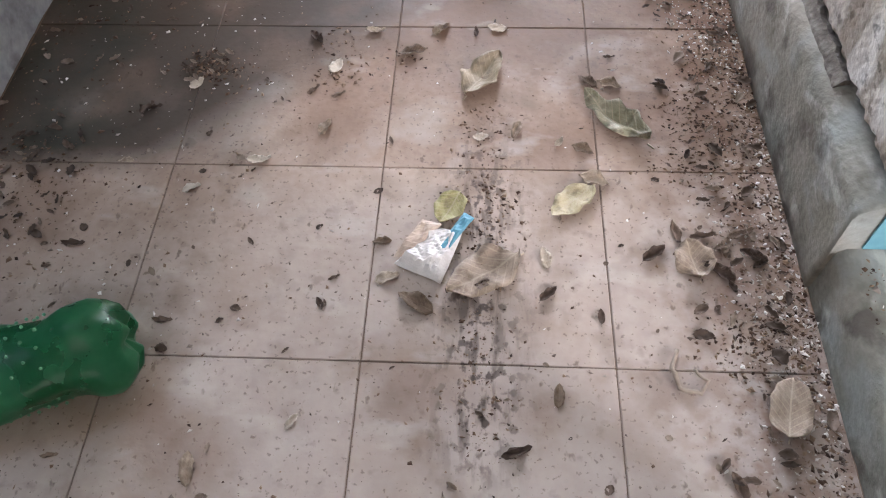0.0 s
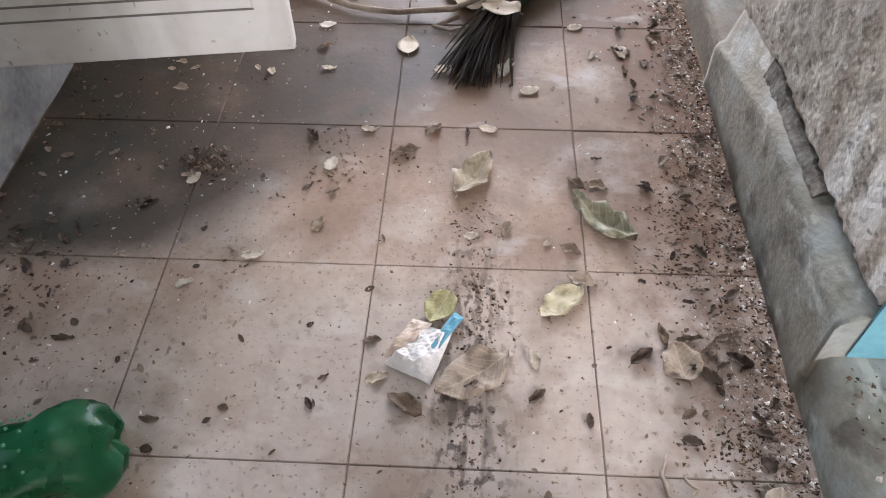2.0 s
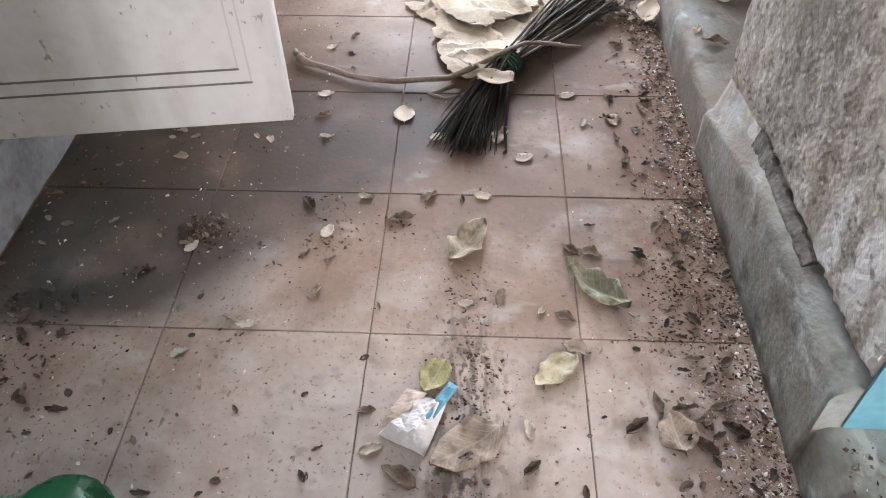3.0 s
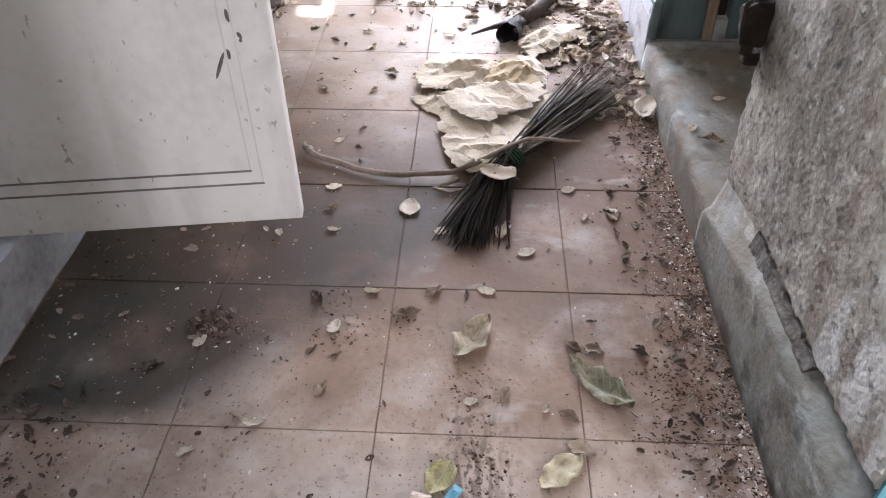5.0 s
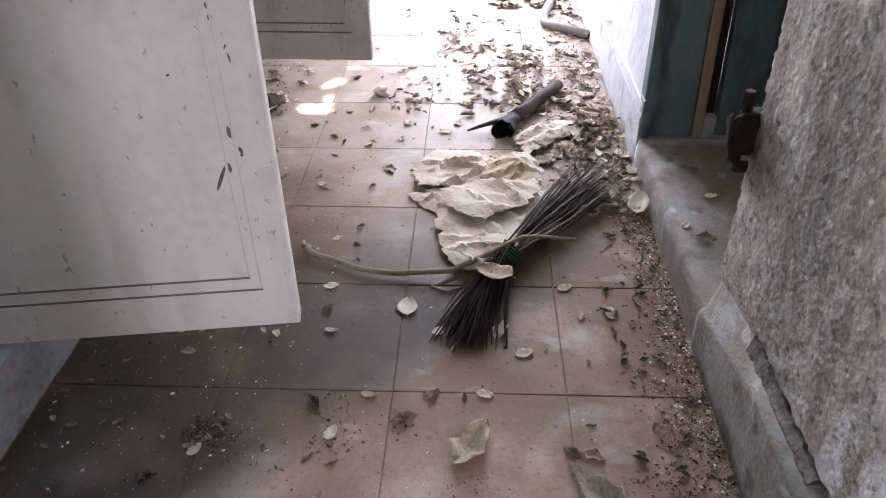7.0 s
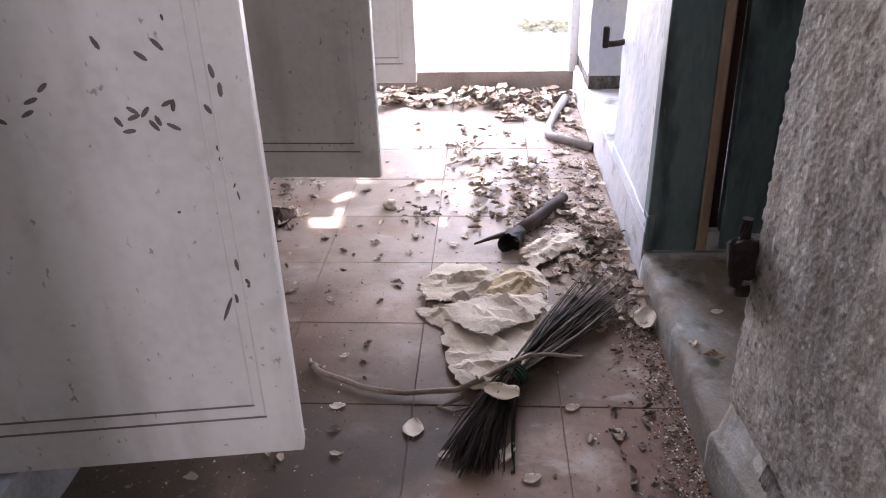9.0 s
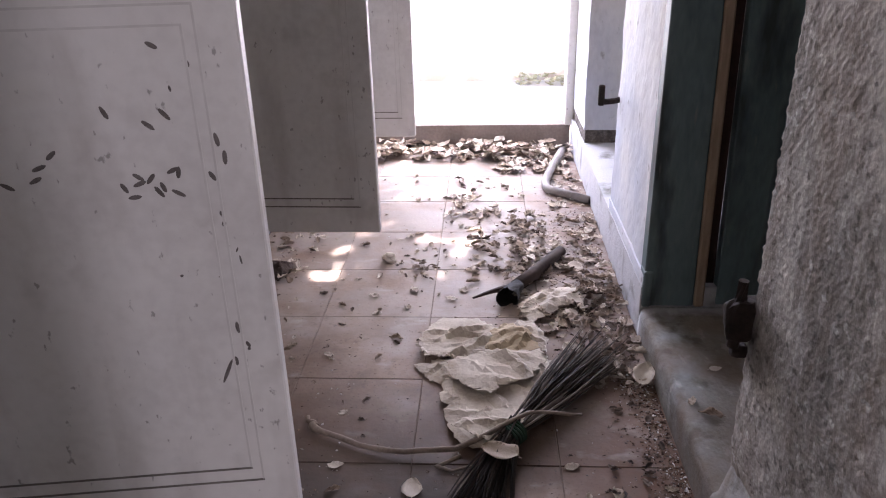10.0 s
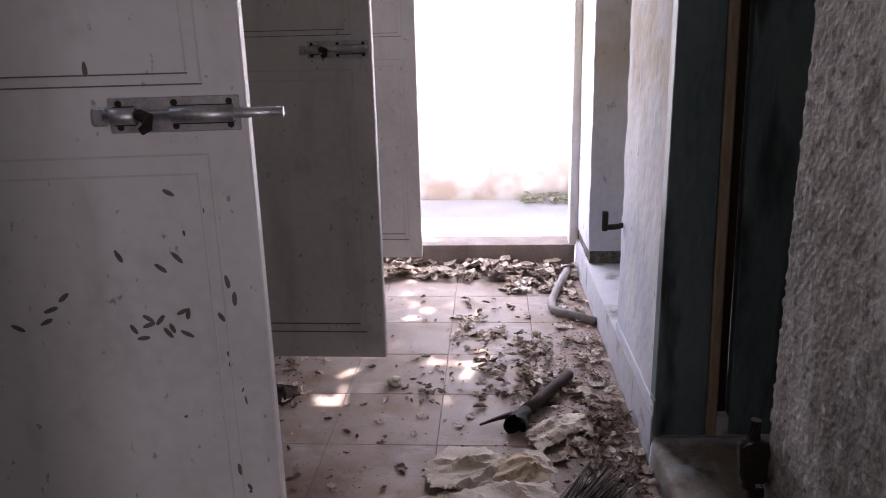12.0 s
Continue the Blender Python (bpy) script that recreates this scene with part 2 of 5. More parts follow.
# grey sill with the bluish daylight mixed into its limewash colour
WESTKERB = material("blue_lit_limewash", [(0.3, (0.22, 0.23, 0.25)), (0.5, (0.36, 0.37, 0.40)), (0.7, (0.48, 0.49, 0.52))], 8, 90, 0.9, 0.3, coords="World")
layer(WESTKERB, (0.12, 0.11, 0.11), mathn(WESTKERB, "MULTIPLY", noise_of(WESTKERB, 18, 0.56, 0.68, (1, 1, 1), 9), 0.6))
BLUE = material("blue_paint", [(0.3, (0.10, 0.27, 0.33)), (0.6, (0.16, 0.38, 0.45)), (0.75, (0.3, 0.45, 0.48))], 6, 80, 0.7, 0.2, coords="World")
BAREWOOD = material("bare_wood", [(0.3, (0.20, 0.13, 0.08)), (0.7, (0.42, 0.33, 0.24))], 10, 120, 0.8, 0.2, coords="World", stretch=(1, 1, 0.15))
GAPSHADE = material("gap_shade", [(0.3, (0.015, 0.006, 0.005)), (0.7, (0.05, 0.02, 0.015))], 10, 120, 0.8, 0.2, coords="World")
DOORPAINT = material("door_paint", [(0.3, (0.50, 0.48, 0.46)), (0.5, (0.60, 0.585, 0.56)), (0.7, (0.65, 0.635, 0.61))], 3, 50, 0.5, 0.04, coords="Object")
layer(DOORPAINT, (0.20, 0.18, 0.16), mathn(DOORPAINT, "MULTIPLY", noise_of(DOORPAINT, 9, 0.6, 0.78), 0.35))
layer(DOORPAINT, (0.12, 0.105, 0.095), mathn(DOORPAINT, "MULTIPLY", noise_of(DOORPAINT, 75, 0.68, 0.73, (1, 1, 0.6), 3), 0.6))
layer(DOORPAINT, (0.28, 0.25, 0.225), mathn(DOORPAINT, "MULTIPLY", noise_of(DOORPAINT, 12, 0.52, 0.75, (1, 1, 0.25), 9, (4, 2, 1)), 0.4))
GROOVE = material("groove_dark", [(0.3, (0.10, 0.09, 0.08)), (0.7, (0.2, 0.18, 0.16))], 20, 100, 0.9, 0.1)
FAINT = material("faint_groove", [(0.3, (0.45, 0.43, 0.41)), (0.7, (0.58, 0.565, 0.54))], 12, 80, 0.6, 0.1)
STEEL = material("worn_steel", [(0.3, (0.25, 0.24, 0.24)), (0.7, (0.6, 0.6, 0.6))], 20, 150, 0.4, 0.1, metal=0.8)
IRON = material("rusty_iron", [(0.3, (0.018, 0.013, 0.012)), (0.7, (0.05, 0.035, 0.028))], 30, 150, 0.8, 0.4, metal=0.3)
YARD = material("yard_earth", [(0.3, (0.60, 0.56, 0.50)), (0.7, (0.74, 0.71, 0.66))], 3, 50, 0.95, 0.3, coords="World")
YARDWALL = material("yard_wall", [(0.3, (0.74, 0.69, 0.60)), (0.7, (0.84, 0.82, 0.77))], 2, 40, 0.95, 0.2, coords="World")
layer(YARDWALL, (0.42, 0.29, 0.2), mathn(YARDWALL, "MULTIPLY", mathn(YARDWALL, "MULTIPLY", along(YARDWALL, "Z", 0.42, 0.05), noise_of(YARDWALL, 5, 0.35, 0.6)), 0.75))
DRYLEAF = material("dry_leaf", [(0.2, (0.12, 0.08, 0.055)), (0.42, (0.27, 0.20, 0.145)), (0.6, (0.42, 0.345, 0.27)), (0.78, (0.56, 0.49, 0.41))], 4, 30, 0.75, 0.3, island=0.6, coords="Generated")
CLOTH = material("dusty_cloth", [(0.3, (0.36, 0.30, 0.23)), (0.5, (0.56, 0.495, 0.41)), (0.7, (0.68, 0.62, 0.53))], 16, 140, 0.9, 0.2, coords="World")
layer(CLOTH, (0.3, 0.2, 0.10), mathn(CLOTH, "MULTIPLY", noise_of(CLOTH, 9, 0.55, 0.7), 0.5))


# ---- building helpers ----
def finish(ob, bm, mat):
    bm.normal_update()
    bm.to_mesh(ob.data)
    bm.free()
    ob.data.materials.append(mat)
    return ob


def thing(name, bm, mat, label="", category="", group="", kind=""):
    ob = new(name, bpy.data.meshes.new(name))
    finish(ob, bm, mat)
    return tagged(ob, label, category, group, kind)


def part(name, bm, mat, parent, label=""):
    ob = new(name, bpy.data.meshes.new(name))
    finish(ob, bm, mat)
    ob.parent = parent
    return tagged(ob, label)


def holder(name, m, label="", category="", group="", kind=""):
    ob = new(name)
    ob.matrix_world = m
    return tagged(ob, label, category, group, kind)


def shade(ob):
    for f in ob.data.polygons:
        f.use_smooth = len(f.vertices) == 4
    return ob


def box(lo, hi, bevel=0.0, bm=None, m=None, seg=1):
    own = bmesh.new()
    bmesh.ops.create_cube(own, size=1.0)
    for v in own.verts:
        v.co = Vector([lo[i] + (v.co[i] + 0.5) * (hi[i] - lo[i]) for i in range(3)])
    if bevel:
        bmesh.ops.bevel(own, geom=own.edges[:], offset=bevel, segments=seg, affect="EDGES", profile=0.5)
    if m is not None:
        own.transform(m)
    if bm is None:
        return own
    tmp = bpy.data.meshes.new("tmp")
    own.to_mesh(tmp)
    own.free()
    bm.from_mesh(tmp)
    bpy.data.meshes.remove(tmp)
    return bm


def slab(origin, u, v, w, h, depth, cell=0.03, amp=0.004, freq=12.0, ragged=0.0):
    """A wall piece: a grid of w x h from origin along u and v with an uneven face, closed behind by depth."""
    o, u, v = Vector(origin), Vector(u), Vector(v)
    n = u.cross(v)
    nu, nv = max(1, round(w / cell)), max(1, round(h / cell))
    bm = bmesh.new()
    rows = []
    for j in range(nv + 1):
        row = []
        for i in range(nu + 1):
            p = o + u * (w * i / nu) + v * (h * j / nv)
            d = noise.noise(p * freq) + 0.5 * noise.noise(p * freq * 3.1)
            edge = min(i, nu - i, j, nv - j)
            q = p + n * (amp * d)
            if edge == 0 and ragged:
                q -= n * ragged * abs(noise.noise(p * freq * 2 + Vector((7, 3, 1))))
            row.append(bm.verts.new(q))
        rows.append(row)
    for j in range(nv):
        for i in range(nu):
            bm.faces.new((rows[j][i], rows[j][i + 1], rows[j + 1][i + 1], rows[j + 1][i]))
    ring = rows[0] + [r[-1] for r in rows[1:]] + rows[-1][-2::-1] + [r[0] for r in rows[-2:0:-1]]
    back = [bm.verts.new(x.co - n * depth) for x in ring]
    for k in range(len(ring)):
        j = (k + 1) % len(ring)
        bm.faces.new((ring[j], ring[k], back[k], back[j]))
    bm.faces.new(back[::-1])
    return bm


def tube(points, radii, sides=8, cap=True):
    """A tube along points, one radius each."""
    bm = bmesh.new()
    pts = [Vector(p) for p in points]
    rings = []
    side = Vector((0, 0, 1))
    for i, p in enumerate(pts):
        d = (pts[min(i + 1, len(pts) - 1)] - pts[max(i - 1, 0)]).normalized()
        a = d.cross(side)
        a = a.normalized() if a.length > 1e-4 else Vector((1, 0, 0))
        b = d.cross(a)
        rings.append([bm.verts.new(p + (a * math.cos(6.28319 * k / sides) + b * math.sin(6.28319 * k / sides)) * radii[i]) for k in range(sides)])
    for r, s in zip(rings, rings[1:]):
        for k in range(sides):
            bm.faces.new((r[k], r[(k + 1) % sides], s[(k + 1) % sides], s[k]))
    if cap:
        bm.faces.new(rings[0][::-1])
        bm.faces.new(rings[-1])
    return bm


# ---- the large structure ----
WEST, EAST, FAR, BACK, HIGH = -0.605, 0.545, 2.80, -2.2, 2.6
ground = thing("ground", slab((-40, -40, -0.03), (1, 0, 0), (0, 1, 0), 80, 80, 0.3, 1.0, 0.008, 0.9), YARD, "pale trodden earth of the yard", "ground", kind="structure")
floor = thing("floor", box((WEST - 0.05, BACK, -0.2), (EAST + 0.05, FAR + 0.02, -0.003)), JOINT, "dusty floor of square clay-coloured tiles", "floor", kind="structure")
thing("ceiling", box((-2.2, BACK, HIGH), (2.2, FAR + 0.15, HIGH + 0.12)), CEIL, "plain whitewashed ceiling", "ceiling", kind="structure")

# east side: a low cement kerb, which is the sill of the openings, and wall piers on it
thing("kerb_east_1", slab((EAST, FAR, 0), (0, -1, 0), (0, 0, 1), FAR - 1.112, 0.14, 1.3, 0.015, 0.002, 14, 0.003), KERB, "worn grey cement kerb below the limewashed wall", "kerb", kind="structure")


def rail(profile, y0, y1, step=0.014, amp=0.0025, freq=16.0):
    """A cement edge run along y: profile(y) gives its section as x, z pairs from the foot up and back; the rim is worn."""
    bm = bmesh.new()
    n = max(2, round((y1 - y0) / step))
    rows = []
    for i in range(n + 1):
        y = y0 + (y1 - y0) * i / n
        row = []
        for k, (x, z) in enumerate(profile(y)):
            q = Vector((x, y, z))
            wear = amp * (noise.noise(q * freq) + 0.6 * noise.noise(q * freq * 3.3))
            row.append(bm.verts.new((x + wear * (0.3 if k == 0 else 1.0), y, z + (wear if k else 0))))
        rows.append(row)
    for a, b in zip(rows, rows[1:]):
        for k in range(len(a) - 1):
            bm.faces.new((a[k], a[k + 1], b[k + 1], b[k]))
    for row in (rows[0], rows[-1]):
        bm.faces.new(row)
    for a, b in zip(rows, rows[1:]):
        bm.faces.new((a[0], b[0], b[-1], a[-1]))
    bmesh.ops.recalc_face_normals(bm, faces=bm.faces[:])
    return bm


def ramp(x, table):
    """Straight runs between pairs of (x, value)."""
    for (a, va), (b, vb) in zip(table, table[1:]):
        if x <= b:
            return va + (vb - va) * max(0.0, (x - a) / (b - a))
    return table[-1][1]


SILL = 0.086


def sill_section(y):
    return [(EAST, -0.1), (EAST, 0.0), (EAST + 0.001, 0.03), (EAST + 0.001, 0.058), (EAST + 0.004, 0.076), (EAST + 0.012, 0.084), (EAST + 0.03, SILL), (EAST + 0.12, SILL), (EAST + 0.3, SILL), (1.845, SILL), (1.845, -0.1)]


def plinth_section(y):
    edge = ramp(y, ((-0.18, 0.152), (0.15, 0.157), (0.24, 0.135), (0.43, 0.088)))
    back = ramp(y, ((-0.18, 0.162), (0.15, 0.166), (0.26, 0.172), (0.43, 0.150)))
    return [(EAST - 0.005, -0.02), (EAST - 0.005, 0.03), (EAST - 0.004, 0.06), (EAST - 0.004, edge - 0.012), (EAST - 0.001, edge - 0.003), (EAST + 0.008, edge + 0.003), (EAST + 0.024, back), (0.86, back), (0.86, -0.02)]


shade(thing("kerb_east_2", rail(sill_section, BACK, 1.110), KERB, "low worn cement kerb and door sill with rounded edge", "kerb", kind="structure"))
shade(thing("plinth", rail(plinth_section, -0.182, 0.436, 0.01, 0.0022, 26.0), KERB, "smooth cement plinth at the foot of the plaster pier", "plinth", kind="structure"))
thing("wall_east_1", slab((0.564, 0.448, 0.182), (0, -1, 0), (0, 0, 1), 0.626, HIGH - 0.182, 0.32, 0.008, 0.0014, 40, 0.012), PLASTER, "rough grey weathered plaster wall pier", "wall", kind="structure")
thing("wall_foot", slab((0.569, 0.446, 0.120), (0, -1, 0), (0, 0, 1), 0.19, 0.066, 0.3, 0.01, 0.002, 34, 0.004), PLASTER, "broken foot of the plaster pier", "wall", kind="structure")


def groove_section(y):
    table = plinth_section(y)
    (x0, z0), (x1, z1) = table[5], table[6]
    return [(x0 + 0.001, z0 - 0.002), (x0 + 0.004, z0 + 0.005), (x1 - 0.004, z1 + 0.007), (x1 + 0.004, z1 + 0.006), (x1 + 0.004, z1 - 0.006)]


SHADEDIRT = material("shade_dirt", [(0.3, (0.05, 0.043, 0.037)), (0.5, (0.125, 0.11, 0.096)), (0.7, (0.26, 0.238, 0.215))], 30, 120, 0.95, 0.4, coords="World")
# raised strip stands in for the groove, its shade and dirt coloured in
thing("wall_joint", rail(groove_section, 0.0, 0.26, 0.008, 0.0035, 45.0), SHADEDIRT, "dark raised strip for the groove above the plinth, shade and dirt in its colour", "joint", kind="structure")
thing("wall_east_2", slab((0.552, 1.67, 0.17), (0, -1, 0), (0, 0, 1), 0.552, HIGH - 0.17, 0.12, 0.02, 0.003, 10, 0.004), WHITEWASH, "white and yellowed limewashed wall pier", "wall", kind="structure")
thing("wall_base", slab((0.547, 1.67, 0.137), (0, -1, 0), (0, 0, 1), 0.555, 0.035, 0.12, 0.02, 0.002, 10, 0.004), WHITEWASH, "limewashed skirting of the pier", "skirting", kind="structure")
thing("wall_east_3", slab((0.552, FAR, 0.195), (0, -1, 0), (0, 0, 1), 0.40, HIGH - 0.195, 0.3, 0.02, 0.003, 10, 0.004), WHITEWASH, "limewashed wall beside the far doorway", "wall", kind="structure")
thing("wall_joint", slab((0.558, FAR - 0.002, 0.137), (0, -1, 0), (0, 0, 1), 0.392, 0.062, 0.28, 0.012, 0.005, 40, 0.006), SHADEDIRT, "dark damaged foot of the wall", "joint", kind="structure")
thing("wall_east_4", slab((0.564, -0.9, 0.082), (0, -1, 0), (0, 0, 1), -0.9 - BACK, HIGH - 0.082, 0.32, 0.05, 0.004, 12), PLASTER, "rough grey plaster wall", "wall", kind="structure")
# added walls close the side rooms, their darkness put into the plaster colour
thing("wall_room_east", box((1.84, BACK, 0.1), (1.96, FAR + 0.1, HIGH)), CLOSINGWALL, "dark plaster wall added to close the side room", "wall", kind="structure")
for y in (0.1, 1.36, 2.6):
    thing("wall_partition", box((0.9, y - 0.05, 0.08), (1.84, y + 0.05, HIGH - 0.004)), CLOSINGWALL, "dark partition added in the side room", "wall", kind="structure")
thing("reveal_blue", slab((0.572, -0.1845, 0.088), (1, 0, 0), (0, 0, 1), 0.29, 2.0, 0.004, 0.02, 0.001, 10), BLUE, "light blue painted door reveal", "reveal", kind="structure")

# west side
thing("kerb_west", slab((WEST, BACK, 0), (0, 1, 0), (0, 0, 1), FAR - BACK, 0.125, 1.3, 0.02, 0.003, 9, 0.005), WESTKERB, "worn grey cement sill along the cubicles, bluish light in its colour", "kerb", kind="structure")
for i, (a, b) in enumerate(((BACK, -0.5), (0.29, 0.66), (1.37, 1.70), (2.42, FAR))):
    thing("wall_west_%d" % (i + 1), slab((-0.622, a, 0.122), (0, 1, 0), (0, 0, 1), b - a, HIGH - 0.122, 0.14, 0.04, 0.003, 10), WHITEWASH, "limewashed wall between the cubicle doors", "wall", kind="structure")
thing("wall_lintel_west", slab((-0.622, BACK, 2.05), (0, 1, 0), (0, 0, 1), FAR - BACK, HIGH - 2.05, 0.13, 0.1, 0.002, 10), WHITEWASH, "limewashed wall over the cubicle doors", "wall", kind="structure")
thing("wall_lintel_east", slab((0.566, FAR, 2.1), (0, -1, 0), (0, 0, 1), FAR - BACK, HIGH - 2.1, 0.29, 0.1, 0.002, 10), PLASTER, "plaster wall over the side openings", "wall", kind="structure")
# dark walls added out of view to close the cubicles
thing("wall_room_west", box((-1.96, BACK, 0.1), (-1.84, FAR + 0.1, HIGH)), CLOSINGWALL, "dark wall added to close the back of the cubicles", "wall", kind="structure")
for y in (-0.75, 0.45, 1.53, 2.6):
    thing("wall_partition", box((-1.84, y - 0.04, 0.122), (-0.77, y + 0.04, HIGH - 0.004)), CLOSINGWALL, "dark partition added between the cubicles", "wall", kind="structure")

# far wall with its doorway, threshold and frame; the yard wall beyond
thing("threshold", slab((WEST + 0.002, FAR, 0), (1, 0, 0), (0, 0, 1), EAST - WEST - 0.004, 0.112, 0.16, 0.015, 0.002, 14, 0.004), material("threshold_cement", [(0.3, (0.16, 0.125, 0.105)), (0.7, (0.29, 0.24, 0.21))], 8, 90, 0.9, 0.3, coords="World"), "brown cement threshold of the far doorway", "threshold", kind="structure")
thing("wall_north_1", box((-2.0, FAR + 0.002, 0.114), (-0.42, FAR + 0.16, HIGH)), WHITEWASH, "limewashed end wall", "wall", kind="structure")
thing("wall_north_2", box((0.556, FAR + 0.002, 0.114), (2.0, FAR + 0.16, HIGH)), WHITEWASH, "limewashed end wall", "wall", kind="structure")
thing("wall_north_3", box((-0.42, FAR + 0.002, 2.05), (0.556, FAR + 0.16, HIGH)), WHITEWASH, "limewashed wall over the far doorway", "wall", kind="structure")
# unseen wall added behind, dark and solid so no sky light enters
thing("wall_south_blocker", box((-2.0, BACK - 0.14, -0.1), (2.0, BACK, HIGH)), CLOSINGWALL, "plain dark wall added behind to shut out the sky", "wall", kind="structure")
thing("yard_wall", slab((-6, 4.48, -0.08), (1, 0, 0), (0, 0, 1), 12, 0.8, 0.2, 0.1, 0.01, 3), YARDWALL, "sunlit stained yard wall", "wall", kind="structure")
frame_far = holder("doorframe_far", pose(0, FAR, 0.112), "pale painted wooden frame of the far doorway", "door frame", kind="structure")
part("jamb", box((0.515, -0.012, 0.0), (0.556, 0.07, 1.94), 0.003), DOORPAINT, frame_far)
part("jamb", box((-0.42, -0.012, 0.0), (-0.379, 0.07, 1.94), 0.003), DOORPAINT, frame_far)
part("head", box((-0.42, -0.010, 1.9), (0.556, 0.072, 1.944), 0.003), DOORPAINT, frame_far)


# ---- cubicle doors, standing open across the passage ----
def cubicle_door(name, free, hinge, low, top, label, bolt_z, rod_out, bolted=True):
    """A panelled leaf from its free edge to its hinge edge; local x runs from the hinge to the free edge, -y faces the near end."""
    f, h = Vector((*free, 0)), Vector((*hinge, 0))
    width = (f - h).length
    turn = math.degrees(math.atan2(f.y - h.y, f.x - h.x))
    door = holder(name, pose(h.x, h.y, low, 0, 0, turn), label, "door", kind="structure")
    high = top - low
    part("leaf", box((0, 0, 0), (width, 0.03, high), 0.0025), DOORPAINT, door)
    # moulded panels: dark grooves above and below, painted ones at the sides
    zb = bolt_z - low
    for z0, z1, step in ((0.075, zb - 0.048, 0.024), (zb + 0.034, high - 0.12, 0.013)):
        for inset in (0.0, 1.0):
            side = 0.05 + 0.016 * inset
            a, b, c, d = 0.04 + side, width - side, z0 + step * inset, z1 - step * inset
            part("panel_groove", box((a, -0.0012, c), (b, 0.003, c + (0.0032 if z0 < 0.5 else 0.0018))), GROOVE, door, "dark groove line of the panel")
            part("panel_groove", box((a, -0.0008, d - 0.003), (b, 0.003, d)), FAINT, door)
            part("panel_groove", box((a, -0.0008, c + 0.0032), (a + 0.003, 0.003, d - 0.003)), FAINT, door)
            part("panel_groove", box((b - 0.003, -0.0008, c + 0.0032), (b, 0.003, d - 0.003)), FAINT, door)
    if not bolted:
        return door
    z = bolt_z - low
    bolt = part("tower_bolt", box((width - 0.162, -0.003, z - 0.021), (width - 0.008, 0.001, z + 0.021), 0.001), STEEL, door, "worn steel tower bolt")
    shade(part("rod", tube([(width - 0.166, -0.010, z), (width - 0.012, -0.010, z), (width + rod_out, -0.010, z)], [0.0062] * 3, 14), STEEL, bolt))
    part("tail", box((width - 0.182, -0.006, z - 0.012), (width - 0.164, -0.001, z + 0.010), 0.002), STEEL, bolt)
    for a, b in ((0.158, 0.130), (0.088, 0.014)):
        shade(part("barrel", tube([(width - a, -0.0095, z), (width - a + 0.001, -0.0095, z), (width - b, -0.0095, z)], [0.0095, 0.0102, 0.0102], 16), STEEL, bolt))
        part("barrel_foot", box((width - a, -0.006, z - 0.0122), (width - b, -0.002, z + 0.0110), 0.002), IRON, bolt, "dark strip along the barrel")
    part("knob", tube([(width - 0.125, -0.014, z + 0.002), (width - 0.113, -0.019, z - 0.003), (width - 0.112, -0.027, z - 0.012), (width - 0.120, -0.027, z - 0.017)], [0.007, 0.008, 0.007, 0.005], 9), IRON, bolt, "dark rusty bolt handle")
    for k in (0.150, 0.085, 0.02):
        for s in (-0.014, 0.014):
            part("screw", tube([(width - k, 0.0, z + s), (width - k, -0.0045, z + s)], [0.0045, 0.004], 8), IRON, bolt, "dark rusty screw head")
    return door


door_1 = cubicle_door("door_1", (-0.147, 0.316), (-0.70, 0.238), 0.137, 2.0, "grey-white painted panel door standing open", 0.977, 0.045)
cubicle_door("door_2", (-0.143, 1.313), (-0.70, 1.325), 0.205, 2.0, "shaded grey-white painted panel door standing open", 1.035, -0.005)
cubicle_door("door_3", (-0.131, 2.34), (-0.70, 2.35), 0.19, 2.0, "cream painted panel door standing open", 1.03, -0.005, False)

# teal reveal and door inside the first side opening
reveal = holder("doorframe_teal", pose(0, 1.108, 0.088), "teal painted wooden door frame and leaf, paint worn at the edge", "door frame", kind="structure")


def leaning(bm):
    for v in bm.verts:
        if v.co.x > 0.6:
            v.co.x -= 0.022 * v.co.z
    return bm


part("jamb", leaning(box((0.550, 0.0, 0.0), (0.678, 0.05, 2.0), 0.003)), TEAL, reveal)
part("edge_strip", leaning(box((0.679, -0.006, 0.0), (0.703, 0.05, 2.0), 0.004)), BAREWOOD, reveal, "bare worn wood edge")
# near-black strip fills the slit beside the leaf, shade painted in
part("gap_fill", leaning(box((0.704, 0.03, 0.0), (0.733, 0.06, 2.0), 0.002)), GAPSHADE, reveal, "dark brown strip filling the gap, shade in its colour")
part("foot_block", box((0.548, -0.008, 0.0), (0.57, 0.045, 0.10), 0.004), TEAL, reveal)
part("leaf", leaning(box((0.734, 0.0, 0.004), (1.25, 0.035, 2.0), 0.003)), TEAL, reveal)

# ---- floor tiles, last of the setting ----
T = 0.30


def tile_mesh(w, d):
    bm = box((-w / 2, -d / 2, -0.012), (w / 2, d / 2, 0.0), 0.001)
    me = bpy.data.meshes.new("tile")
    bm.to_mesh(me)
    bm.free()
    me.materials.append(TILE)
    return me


J = 0.0015
columns = [(WEST, -0.3), (-0.3, 0.0), (0.0, 0.3), (0.3, EAST)]
shapes = {}
rng = random.Random(3)
